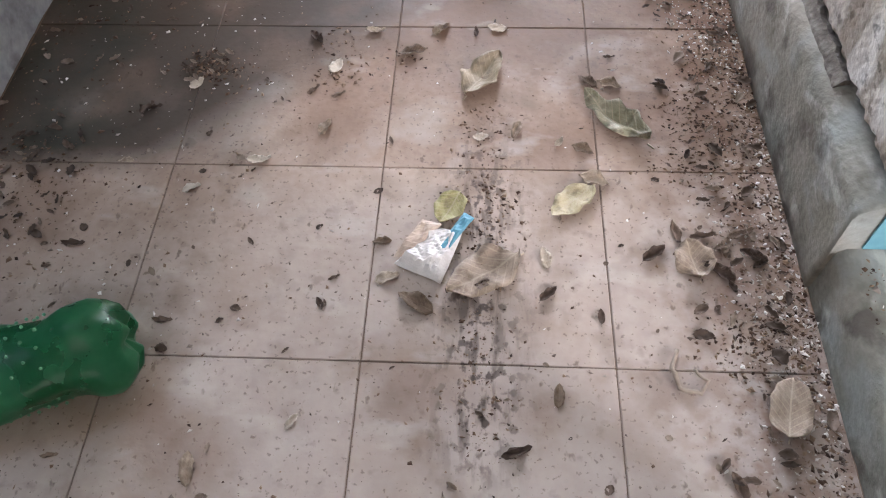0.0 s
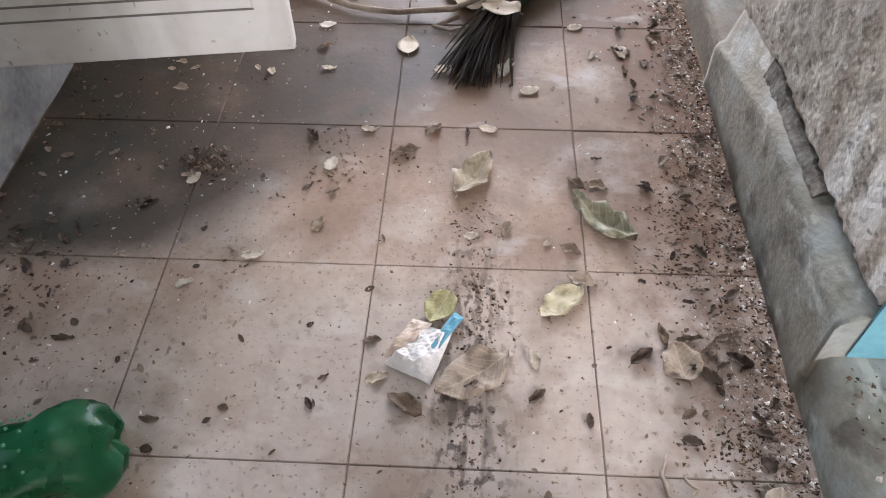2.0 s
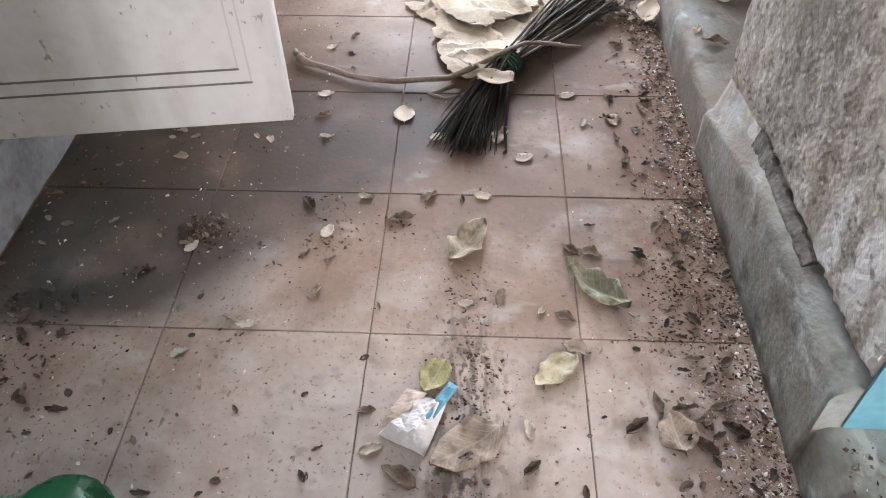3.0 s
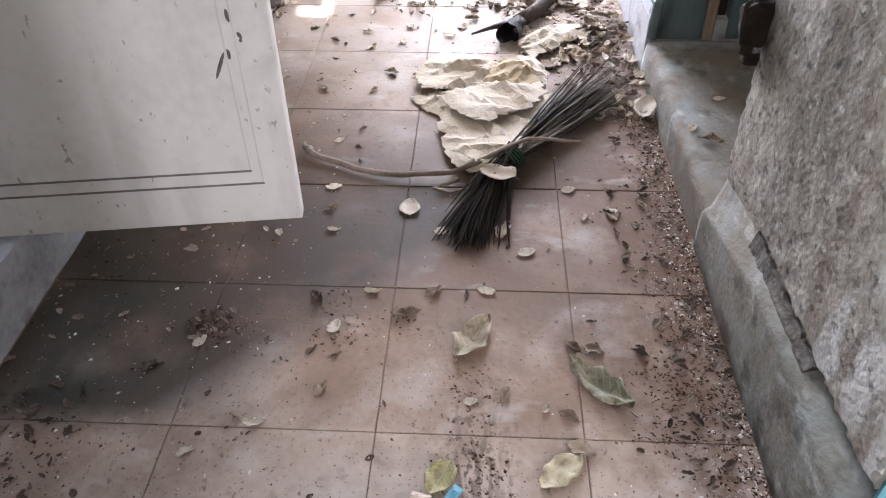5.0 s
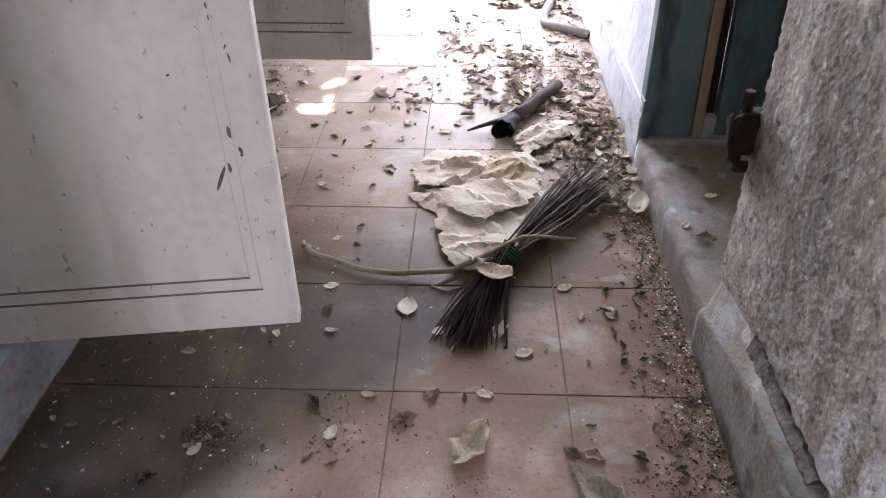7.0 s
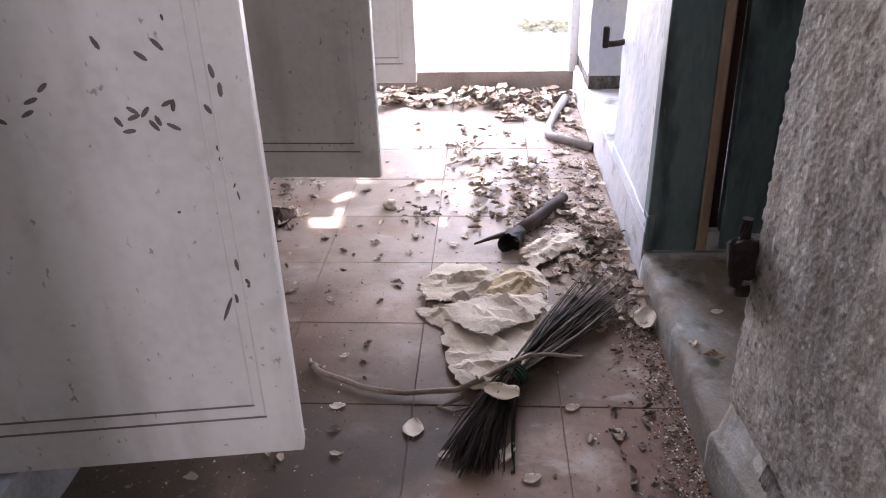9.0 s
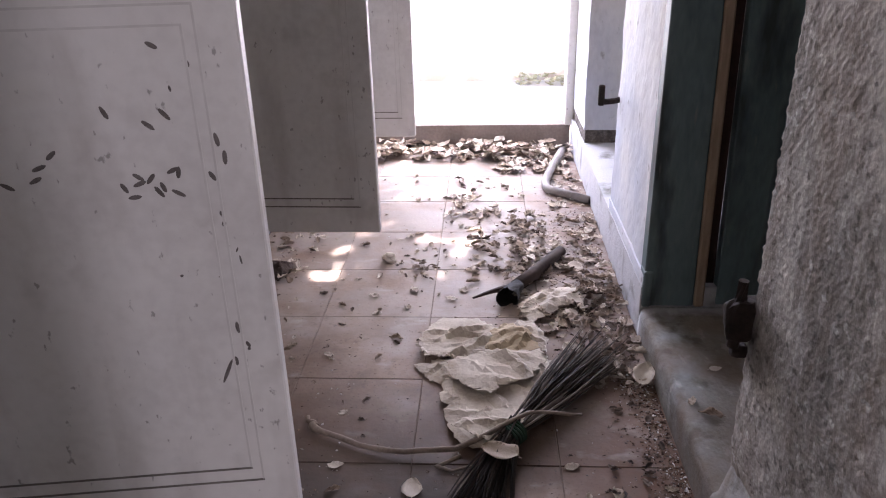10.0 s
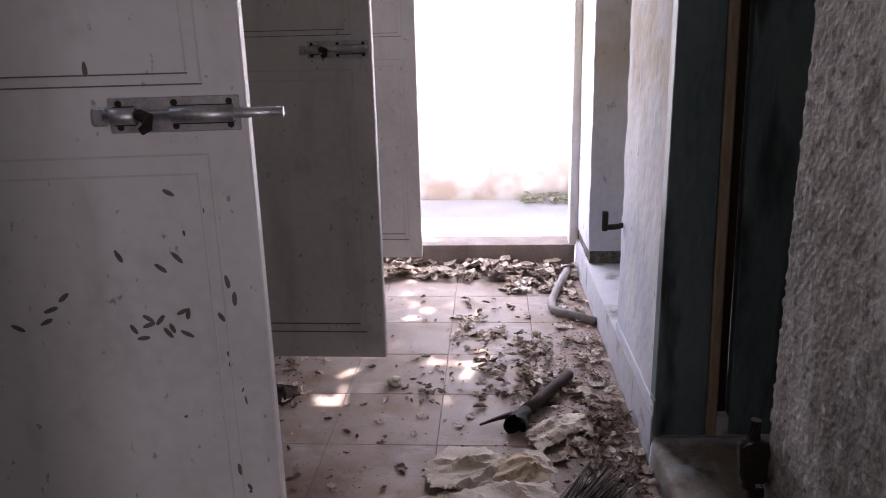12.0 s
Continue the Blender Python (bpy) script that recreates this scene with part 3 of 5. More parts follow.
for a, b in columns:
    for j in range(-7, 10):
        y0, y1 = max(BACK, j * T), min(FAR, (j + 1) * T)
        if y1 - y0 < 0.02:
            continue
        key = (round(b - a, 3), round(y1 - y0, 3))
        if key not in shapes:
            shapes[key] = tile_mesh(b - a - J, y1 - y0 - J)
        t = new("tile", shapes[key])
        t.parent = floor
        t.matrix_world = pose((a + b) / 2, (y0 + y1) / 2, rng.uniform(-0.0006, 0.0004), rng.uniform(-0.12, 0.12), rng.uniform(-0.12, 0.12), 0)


# ---- iron fittings ----
def rust_lump(size, seed):
    bm = bmesh.new()
    bmesh.ops.create_icosphere(bm, subdivisions=3, radius=1.0)
    for v in bm.verts:
        v.co *= 1 + 0.28 * noise.noise(v.co * 1.6 + Vector((seed, 0, 0))) + 0.1 * noise.noise(v.co * 5)
        v.co = Vector([max(-0.8, min(0.8, c)) * k for c, k in zip(v.co, size)])
    return bm


bracket = thing("wall_bracket", tube([(0.544, 0.452, 0.375), (0.545, 0.452, 0.42), (0.546, 0.452, 0.455), (0.546, 0.452, 0.492)], [0.010, 0.012, 0.010, 0.008], 10), IRON, "rusty iron hinge pin in the broken wall corner", "bracket")
knuckle = rust_lump((0.040, 0.022, 0.044), 3)
knuckle.transform(Matrix.Translation((0.557, 0.452, 0.425)))
part("knuckle", knuckle, IRON, bracket)
foot = rust_lump((0.016, 0.014, 0.014), 8)
foot.transform(Matrix.Translation((0.556, 0.455, 0.366)))
part("wall_plug", foot, IRON, bracket)
latch = thing("iron_catch", tube([(0.56, 1.655, 0.494), (0.53, 1.63, 0.494), (0.488, 1.62, 0.494)], [0.009, 0.009, 0.009], 8), IRON, "dark iron door catch fixed to the limewashed wall", "catch")
part("prong", box((0.484, 1.612, 0.484), (0.502, 1.628, 0.545), 0.003), IRON, latch)

# dark oval smudges and drips on the nearest door: local x, z, length, turn
SMUDGE = material("dark_smudge", [(0.3, (0.07, 0.06, 0.055)), (0.7, (0.17, 0.15, 0.14))], 40, 200, 0.95, 0.1)
MARKS = [0.375, 0.895, 90, 0.382, 0.665, 115, 0.432, 0.647, 140, 0.454, 0.66, 130, 0.513, 0.625, 100, 0.52, 0.601, 88, 0.501, 0.577, 120, 0.307, 0.614, 40, 0.289, 0.598, 20,
         0.281, 0.582, 25, 0.245, 0.575, 150, 0.388, 0.566, 120, 0.399, 0.553, 5, 0.408, 0.580, 145, 0.423, 0.577, 50, 0.408, 0.571, 20, 0.437, 0.565, 110, 0.452, 0.587, 25,
         0.459, 0.584, 80, 0.455, 0.556, 150, 0.431, 0.559, 125, 0.453, 0.744, 150, 0.503, 0.351, 95, 0.494, 0.296, 95]
mrng = random.Random(5)
for k in range(0, len(MARKS), 3):
    x, z, a = MARKS[k:k + 3]
    bm = bmesh.new()
    bmesh.ops.create_uvsphere(bm, u_segments=10, v_segments=6, radius=1.0)
    half = mrng.uniform(0.008, 0.0105)
    for v in bm.verts:
        v.co.x *= half
        v.co.y *= 0.0007
        v.co.z *= 0.0031 * (1 + 0.3 * noise.noise(Vector((v.co.x * 300, k, 0))))
    bm.transform(pose(x, 0, z, 0, -a, 0))
    part("smudge", bm, SMUDGE, door_1, "dark oval smudge on the paint")
for x, z, h in ((0.518, 0.330, 0.004), (0.494, 0.285, 0.016), (0.527, 0.306, 0.002), (0.521, 0.501, 0.003), (0.518, 0.46, 0.005), (0.521, 0.533, 0.003), (0.486, 0.688, 0.003), (0.491, 0.721, 0.003), (0.520, 0.48, 0.003), (0.44, 0.43, 0.0015), (0.5, 0.43, 0.0015)):
    bm = bmesh.new()
    bmesh.ops.create_uvsphere(bm, u_segments=8, v_segments=5, radius=1.0)
    bm.transform(pose(x + mrng.uniform(-0.02, 0.006), 0, z + mrng.uniform(-0.01, 0.01), 0, mrng.uniform(-25, 25), 0) @ Matrix.Diagonal((mrng.uniform(0.0012, 0.003), 0.0006, h * 1.4, 1)))
    part("smudge", bm, SMUDGE, door_1, "dark spot on the paint")


# ---- loose things on the floor ----
def plain(name, colour, rough=0.6, **more):
    m = material(name, [(0.3, tuple(c * 0.75 for c in colour)), (0.7, colour)], 8, 60, rough, 0.1, coords="Generated")
    return m


GREENPET = bpy.data.materials.new("green_plastic")
GREENPET.use_nodes = True
gn, gl, gp = nodes_of(GREENPET)
gp.inputs["Base Color"].default_value = (0.015, 0.24, 0.075, 1)
gp.inputs["Roughness"].default_value = 0.22
gp.inputs["Transmission Weight"].default_value = 0.45
gp.inputs["IOR"].default_value = 1.3
gt, gr, gc, gs = gn.new("ShaderNodeTexCoord"), gn.new("ShaderNodeTexNoise"), gn.new("ShaderNodeValToRGB"), gn.new("ShaderNodeMapRange")
gr.inputs["Scale"].default_value, gr.inputs["Detail"].default_value = 14, 6
gc.color_ramp.elements[0].color, gc.color_ramp.elements[1].color = (0.010, 0.13, 0.05, 1), (0.06, 0.33, 0.16, 1)
gc.color_ramp.elements[0].position, gc.color_ramp.elements[1].position = 0.35, 0.75
gl.new(gt.outputs["Object"], gr.inputs[0])
gl.new(gr.outputs[0], gc.inputs[0])
gl.new(gc.outputs[0], gp.inputs["Base Color"])
gs.inputs["To Min"].default_value, gs.inputs["To Max"].default_value = 0.12, 0.5
gl.new(gr.outputs[0], gs.inputs[0])
gl.new(gs.outputs[0], gp.inputs["Roughness"])


def bottle():
    """A squashed two-litre bottle on its side; local x runs from the petaloid base to the cap."""
    ob = holder("plastic_bottle", pose(-0.256, -0.300, 0.0, 0, 0, 203), "dented dusty green plastic bottle lying on its side", "bottle")
    profile = [(0.0, 0.024), (0.004, 0.040), (0.014, 0.050), (0.03, 0.056), (0.05, 0.0565), (0.062, 0.0545), (0.075, 0.053), (0.10, 0.0525), (0.14, 0.053), (0.18, 0.0525), (0.21, 0.050), (0.235, 0.044), (0.26, 0.034), (0.28, 0.022), (0.292, 0.0145), (0.31, 0.0135)]
    bm = bmesh.new()
    rings, sides = [], 40
    fine = []
    for (a, ra), (b, rb) in zip(profile, profile[1:]):
        for k in range(3):
            fine.append((a + (b - a) * k / 3, ra + (rb - ra) * k / 3))
    fine.append(profile[-1])
    for x, r in fine:
        ring = []
        for k in range(sides):
            a = 6.28319 * k / sides
            lobe = 1.0 + (0.07 * math.cos(5 * a) * max(0, 1 - x / 0.05))
            push = 0.013 * noise.noise(Vector((x * 18, math.cos(a) * 1.3, math.sin(a) * 1.3))) + 0.0025 * noise.noise(Vector((x * 60, math.cos(a) * 4, math.sin(a) * 4)))
            q = r * lobe + push * min(1, r / 0.04)
            ring.append(bm.verts.new((x - 0.005 * math.cos(5 * a) * max(0, 1 - x / 0.012), q * math.cos(a), 0.050 + 0.93 * q * math.sin(a))))
        rings.append(ring)
    for r, s in zip(rings, rings[1:]):
        for k in range(sides):
            bm.faces.new((r[k], r[(k + 1) % sides], s[(k + 1) % sides], s[k]))
    c = bm.verts.new((0.012, 0, 0.05))
    for k in range(sides):
        bm.faces.new((c, rings[0][(k + 1) % sides], rings[0][k]))
    # small moulded dimples in rows round the body
    body = part("body", bm, GREENPET, ob)
    low = min(v.co.z for v in body.data.vertices)
    for v in body.data.vertices:
        v.co.z -= low
    shade(body)
    dots = bmesh.new()
    for i in range(9):
        for k in range(14):
            a = 6.28319 * (k + 0.5 * (i % 2)) / 14
            x = 0.085 + i * 0.015
            bmesh.ops.create_icosphere(dots, subdivisions=1, radius=0.0022, matrix=Matrix.Translation((x, 0.0525 * math.cos(a), 0.050 - low + 0.93 * 0.0525 * math.sin(a))) )
    part("moulded_dots", dots, plain("pale_green_plastic", (0.16, 0.42, 0.26), 0.35), ob)
    shade(part("cap", tube([(0.30, 0, 0.050 - low), (0.302, 0, 0.050 - low), (0.32, 0, 0.050 - low), (0.322, 0, 0.050 - low)], [0.014, 0.0155, 0.0155, 0.014], 20), plain("cap_plastic", (0.03, 0.25, 0.09), 0.4), ob))


bottle()


def sheet(corners, height, seed, n=26, fold=0.5, lift=0.004, ragged=0.012, thick=0.0008):
    """A crumpled sheet over four floor corners, with sharp folds and ragged edges."""
    c = [Vector((*p, 0)) for p in corners]
    off = Vector((seed * 3.7, seed * 1.9, seed * 0.7))
    r = random.Random(seed)
    span = (c[2] - c[0]).length
    creases = []
    for share, wave in ((0.34, 0.7), (0.28, 0.47), (0.2, 0.31), (0.16, 0.21), (0.10, 0.14), (0.07, 0.09), (0.05, 0.06)):
        a = r.uniform(0, 3.14)
        creases.append((Vector((math.cos(a), math.sin(a), 0)), wave * span * r.uniform(0.8, 1.2), r.random(), share))
    bm = bmesh.new()
    up, dn = [], []
    for j in range(n + 1):
        for i in range(n + 1):
            u, v = i / n, j / n
            p = (c[0] * (1 - u) + c[1] * u) * (1 - v) + (c[3] * (1 - u) + c[2] * u) * v
            rim = min(u, 1 - u, v, 1 - v)
            if rim < 0.12:
                w = 1 - rim / 0.12
                p += Vector((noise.noise(p * 14 + off), noise.noise(p * 14 - off), 0)) * ragged * 2 * w
            s = p + Vector((noise.noise(p * 8 + off), noise.noise(p * 8 - off), 0)) * 0.014
            z = 0.0
            for way, wave, phase, share in creases:
                f = (s.dot(way) / wave + phase) % 1.0
                z += share * min(f / 0.22, (1 - f) / 0.78)
            z = lift + height * (z + 0.06 * fold * noise.noise(s * 40)) * (0.15 + 0.85 * min(1, rim / 0.16))
            up.append(bm.verts.new((p.x, p.y, max(z, lift))))
            dn.append(bm.verts.new((p.x, p.y, max(z, lift) - thick)))
    w = n + 1
    for j in range(n):
        for i in range(n):
            q = (j * w + i, j * w + i + 1, (j + 1) * w + i + 1, (j + 1) * w + i)
            bm.faces.new([up[k] for k in q])
            bm.faces.new([dn[k] for k in q[::-1]])
    ring = [i for i in range(n)] + [j * w + n for j in range(n)] + [n * w + i for i in range(n, 0, -1)] + [j * w for j in range(n, 0, -1)]
    for a, b in zip(ring, ring[1:] + ring[:1]):
        bm.faces.new((up[b], up[a], dn[a], dn[b]))
    return bm


# wrapper: white paper with a light blue band and a tan flap
wrapper = holder("wrapper", pose(0, 0, 0), "crushed white paper wrapper with a light blue band", "wrapper")
part("paper", sheet(((0.030, -0.160), (0.088, -0.196), (0.112, -0.115), (0.078, -0.106)), 0.026, 3, 20, 0.8, 0.002, 0.003), plain("white_paper", (0.80, 0.77, 0.75), 0.6), wrapper)
part("blue_band", sheet(((0.083, -0.150), (0.098, -0.150), (0.131, -0.094), (0.118, -0.086)), 0.012, 4, 12, 0.4, 0.010, 0.002), plain("blue_print", (0.13, 0.36, 0.47), 0.5), wrapper, "light blue printed band")
part("flap", sheet(((0.028, -0.156), (0.048, -0.154), (0.092, -0.104), (0.062, -0.100)), 0.016, 5, 16, 0.7, 0.010, 0.003), plain("tan_paper", (0.62, 0.50, 0.41), 0.7), wrapper, "stained tan flap")

# crumpled cloth by the broom
def crumple(outline, height, seed, gap=0.02, lift=0.004, way=0.6, wave=0.07, ragged=0.004, thick=0.0009):
    """A creased sheet inside a rough outline: flat facets between folds that run mostly one way."""
    r = random.Random(seed)
    rim = []
    for a, b in zip(outline, outline[1:] + outline[:1]):
        a, b = Vector(a), Vector(b)
        k = max(1, round((b - a).length / (gap * 0.8)))
        rim += [a.lerp(b, i / k) + Vector((r.gauss(0, ragged), r.gauss(0, ragged))) for i in range(k)]
    xs, ys = [q.x for q in rim], [q.y for q in rim]

    def inside(q):
        hit = False
        for a, b in zip(rim, rim[1:] + rim[:1]):
            if (a.y > q.y) != (b.y > q.y) and q.x < a.x + (b.x - a.x) * (q.y - a.y) / (b.y - a.y):
                hit = not hit
        return hit

    inner = []
    for _ in range(3000):
        q = Vector((r.uniform(min(xs), max(xs)), r.uniform(min(ys), max(ys))))
        if inside(q) and all((q - o).length > gap * 0.72 for o in inner) and all((q - o).length > gap * 0.5 for o in rim):
            inner.append(q)
    m = len(rim)
    flat, _, faces, source, _, _ = delaunay_2d_cdt(rim + inner, [], [list(range(m))], 1, 1e-7)
    middle = sum(rim, Vector((0, 0))) / m
    span = max(max(xs) - min(xs), max(ys) - min(ys))
    creases = []
    for _ in range(round(span / wave) + 5):
        a = way + r.gauss(0, 0.55)
        across = Vector((-math.sin(a), math.cos(a)))
        start = middle + across * r.uniform(-0.5, 0.5) * span + Vector((r.gauss(0, 0.1), r.gauss(0, 0.1))) * span
        creases.append((start, across, Vector((math.cos(a), math.sin(a))), r.uniform(0.35, 1.0), r.uniform(0.25, 0.7) * wave, r.uniform(0.25, 0.6) * span))
    bm = bmesh.new()
    top = []
    for q in flat:
        near = min((q - o).length for o in rim)
        bow = q + 0.012 * Vector((noise.noise(Vector((q.x * 11, q.y * 11, seed))), noise.noise(Vector((q.x * 11, q.y * 11, seed + 5)))))
        z = 0.25 * (1 + noise.noise(Vector((q.x * 7, q.y * 7, seed + 9))))
        for start, across, run, tall, wide, reach in creases:
            d = (bow - start).dot(across)
            fade = max(0.0, 1 - abs((bow - start).dot(run)) / reach)
            z += tall * fade ** 0.5 * max(0.0, 1 - (d / wide if d > 0 else -d / (wide * 0.3)))
        top.append(bm.verts.new((q.x, q.y, lift + height * 0.6 * z * (0.25 + 0.75 * min(1.0, near / 0.02)))))
    for f in faces:
        bm.faces.new([top[k] for k in f])
    bmesh.ops.recalc_face_normals(bm, faces=bm.faces[:])
    bmesh.ops.solidify(bm, geom=bm.faces[:], thickness=thick)
    return bm


cloth = holder("crumpled_cloth", pose(0, 0, 0), "crumpled dusty beige cloth beside the broom", "cloth")
part("fold", crumple([(0.046, 0.965), (0.050, 0.834), (0.064, 0.71), (0.092, 0.652), (0.145, 0.628), (0.193, 0.648), (0.238, 0.704), (0.238, 0.758), (0.276, 0.839), (0.311, 0.928), (0.297, 0.994), (0.17, 1.0)], 0.030, 11, 0.0125, 0.012, 2.1, 0.075), CLOTH, cloth)
part("fold", crumple([(-0.012, 1.089), (0.03, 1.168), (0.136, 1.161), (0.183, 1.118), (0.185, 1.0), (0.12, 0.955), (0.005, 0.972), (-0.021, 1.016)], 0.028, 12, 0.012, 0.016, 0.25, 0.06), CLOTH, cloth)
part("fold", crumple([(0.055, 0.93), (0.075, 0.85), (0.15, 0.80), (0.255, 0.86), (0.295, 0.94), (0.285, 0.985), (0.16, 0.975)], 0.022, 17, 0.0125, 0.034, 2.6, 0.06), CLOTH, cloth)
part("fold", crumple([(-0.027, 0.955), (0.06, 0.990), (0.066, 0.862), (0.017, 0.888)], 0.016, 15, 0.012, 0.004, 1.0, 0.05), CLOTH, cloth)
part("fold", crumple([(0.16, 1.075), (0.215, 1.12), (0.27, 1.09), (0.285, 1.0), (0.22, 0.965), (0.15, 0.99)], 0.024, 14, 0.012, 0.028, 0.9, 0.05), plain("stained_cloth", (0.50, 0.40, 0.27), 0.9), cloth, "yellow-stained fold")
part("fold", crumple([(0.225, 1.125), (0.275, 1.14), (0.305, 1.05), (0.302, 0.98), (0.262, 1.03)], 0.024, 19, 0.012, 0.024, 1.9, 0.04), CLOTH, cloth)
part("fold", crumple([(0.08, 0.675), (0.155, 0.622), (0.225, 0.665), (0.235, 0.735), (0.15, 0.735)], 0.022, 16, 0.012, 0.040, 0.4, 0.05), CLOTH, cloth)
thing("cloth_scrap", crumple([(0.236, 1.235), (0.31, 1.324), (0.401, 1.354), (0.439, 1.269), (0.358, 1.227), (0.27, 1.141)], 0.022, 21, 0.013, 0.018, 0.5, 0.06), CLOTH, "small crumpled beige cloth scrap among leaves", "cloth")

# ---- broom of dark ribs tied in the middle ----
RIB = material("palm_rib", [(0.3, (0.012, 0.009, 0.008)), (0.6, (0.026, 0.02, 0.017)), (0.8, (0.07, 0.054, 0.045))], 20, 120, 0.9, 0.2, island=0.5, spec=0.12)
PALERIB = material("dry_palm_rib", [(0.3, (0.03, 0.023, 0.019)), (0.55, (0.075, 0.06, 0.05)), (0.8, (0.21, 0.175, 0.15))], 20, 120, 0.85, 0.2, island=0.7, spec=0.2)
broom = holder("stick_broom", pose(0.205, 0.665, 0.032, 0, 0, 49), "dark palm-rib broom tied in the middle, lying on the tiles", "broom")
brng = random.Random(8)
ribs = []
for k in range(10):
    bow = brng.uniform(-0.012, 0.012)
    bm = tube([(s * 0.36, bow * s * (1 - s) * 4, 0.012 * brng.uniform(-1, 1) * s * (1 - s)) for s in (-0.08, 0.2, 0.45, 0.7, 0.9, 1.0)], [0.0026, 0.0026, 0.0023, 0.0018, 0.0013, 0.0008], 5)
    me = bpy.data.meshes.new("rib")
    bm.to_mesh(me)
    bm.free()
    me.materials.append(RIB if k < 5 else PALERIB)
    ribs.append(me)
for k in range(235):
    butt = k < 165
    o = new("rib", ribs[k % 5 + (0 if butt else 5)])
    o.parent = broom
    spread = max(-13, min(13, brng.gauss(0, 5.0))) if butt else max(-9, min(18, brng.gauss(5, 6.5)))
    y, z = max(-0.014, min(0.014, brng.gauss(0, 0.009))), brng.gauss(0, 0.007)
    size = brng.uniform(0.62, 0.78) if butt else brng.uniform(0.95, 1.32)
    dip = brng.uniform(2, 7) if butt else brng.uniform(-4.0, 3.2)
    turn = (202 if butt else 0) + spread + (-1 if butt else 1) * y * 250
    o.matrix_local = pose(brng.uniform(-0.012, 0.012), y, z, 0, dip, turn) @ Matrix.Diagonal((size, 1, 1, 1))
for k in range(5):
    a = [6.28319 * i / 18 for i in range(19)]
    shade(part("binding", tube([((k - 2) * 0.007 + 0.002 * math.sin(t * 2 + k), 0.027 * math.cos(t), 0.021 * math.sin(t) - 0.004) for t in a], [0.0032] * 19, 6, False), plain("dark_green_cord", (0.02, 0.05, 0.03), 0.8), broom, "dark green cord binding"))

BARK = material("dry_bark", [(0.3, (0.16, 0.12, 0.095)), (0.6, (0.32, 0.26, 0.21)), (0.8, (0.45, 0.39, 0.33))], 14, 120, 0.85, 0.4, coords="World")


def twisted(points, radii, seed, n=4):
    """Points made finer and a little knotty."""
    p = [Vector(q) for q in points]
    out, rad = [], []
    for i in range(len(p) - 1):
        for k in range(n):
            f = k / n
            out.append(p[i].lerp(p[i + 1], f) + Vector((noise.noise(Vector((i + f, seed, 0))), noise.noise(Vector((i + f, seed, 4))), 0)) * 0.006)
            rad.append((radii[i] * (1 - f) + radii[i + 1] * f) * (1 + 0.25 * noise.noise(Vector(((i + f) * 3, seed, 9)))))
    return out + [p[-1]], rad + [radii[-1]]


branch = thing("branch", tube(*twisted(((-0.225, 0.705, 0.012), (-0.20, 0.685, 0.011), (-0.113, 0.642, 0.011), (-0.016, 0.622, 0.012), (0.09, 0.622, 0.022), (0.17, 0.648, 0.050), (0.24, 0.70, 0.055), (0.30, 0.715, 0.045), (0.355, 0.722, 0.036)), (0.010, 0.0065, 0.006, 0.006, 0.006, 0.0052, 0.0045, 0.004, 0.003), 2), 9), BARK, "thin dry grey-brown branch lying across the broom", "branch")
shade(branch)
shade(part("twig", tube(*twisted(((-0.215, 0.70, 0.012), (-0.235, 0.715, 0.014), (-0.24, 0.735, 0.012)), (0.008, 0.006, 0.004), 5), 7), BARK, branch))
shade(part("twig", tube(*twisted(((0.10, 0.612, 0.012), (0.05, 0.585, 0.006), (0.085, 0.575, 0.005), (0.13, 0.590, 0.006)), (0.005, 0.004, 0.003, 0.003), 6), 6), BARK, branch))

# pipes
PVC = material("dusty_grey_pipe", [(0.3, (0.17, 0.15, 0.14)), (0.6, (0.29, 0.265, 0.25)), (0.8, (0.40, 0.375, 0.36))], 10, 90, 0.6, 0.1, coords="World")
DARKPIPE = material("dark_dusty_pipe", [(0.3, (0.028, 0.018, 0.014)), (0.6, (0.062, 0.042, 0.034)), (0.8, (0.125, 0.09, 0.075))], 10, 90, 0.85, 0.1, coords="World")
RUBBERSHADE = material("black_rubber_shade", [(0.3, (0.008, 0.007, 0.007)), (0.7, (0.03, 0.026, 0.025))], 20, 100, 0.8, 0.3)
elbow = [(0.545, 2.060, 0.017)] + [(0.44 - 0.05 * math.sin(a), 2.16 + 0.07 - 0.07 * math.cos(a) + 0.0, 0.017) for a in (0.2, 0.5, 0.9, 1.3)] + [(0.395, 2.29, 0.017), (0.425, 2.42, 0.017), (0.462, 2.55, 0.025), (0.50, 2.68, 0.03)]
bent = thing("bent_pipe", tube(elbow, [0.0165] * len(elbow), 16, True), PVC, "bent grey plastic pipe lying against the wall", "pipe")
shade(bent)
# black disc on the closed end stands in for the shaded bore
part("bore_shade", tube([(0.5455, 2.0595, 0.017), (0.5465, 2.0588, 0.017)], [0.0135, 0.0135], 14), RUBBERSHADE, bent, "dark disc painted as the shaded open end")
tool = thing("pipe_piece", tube([(0.392, 1.595, 0.021), (0.343, 1.508, 0.021), (0.292, 1.420, 0.022), (0.238, 1.338, 0.025)], [0.0175, 0.0195, 0.0205, 0.019], 16), DARKPIPE, "short dark dusty pipe with a broken black end", "pipe")
shade(tool)


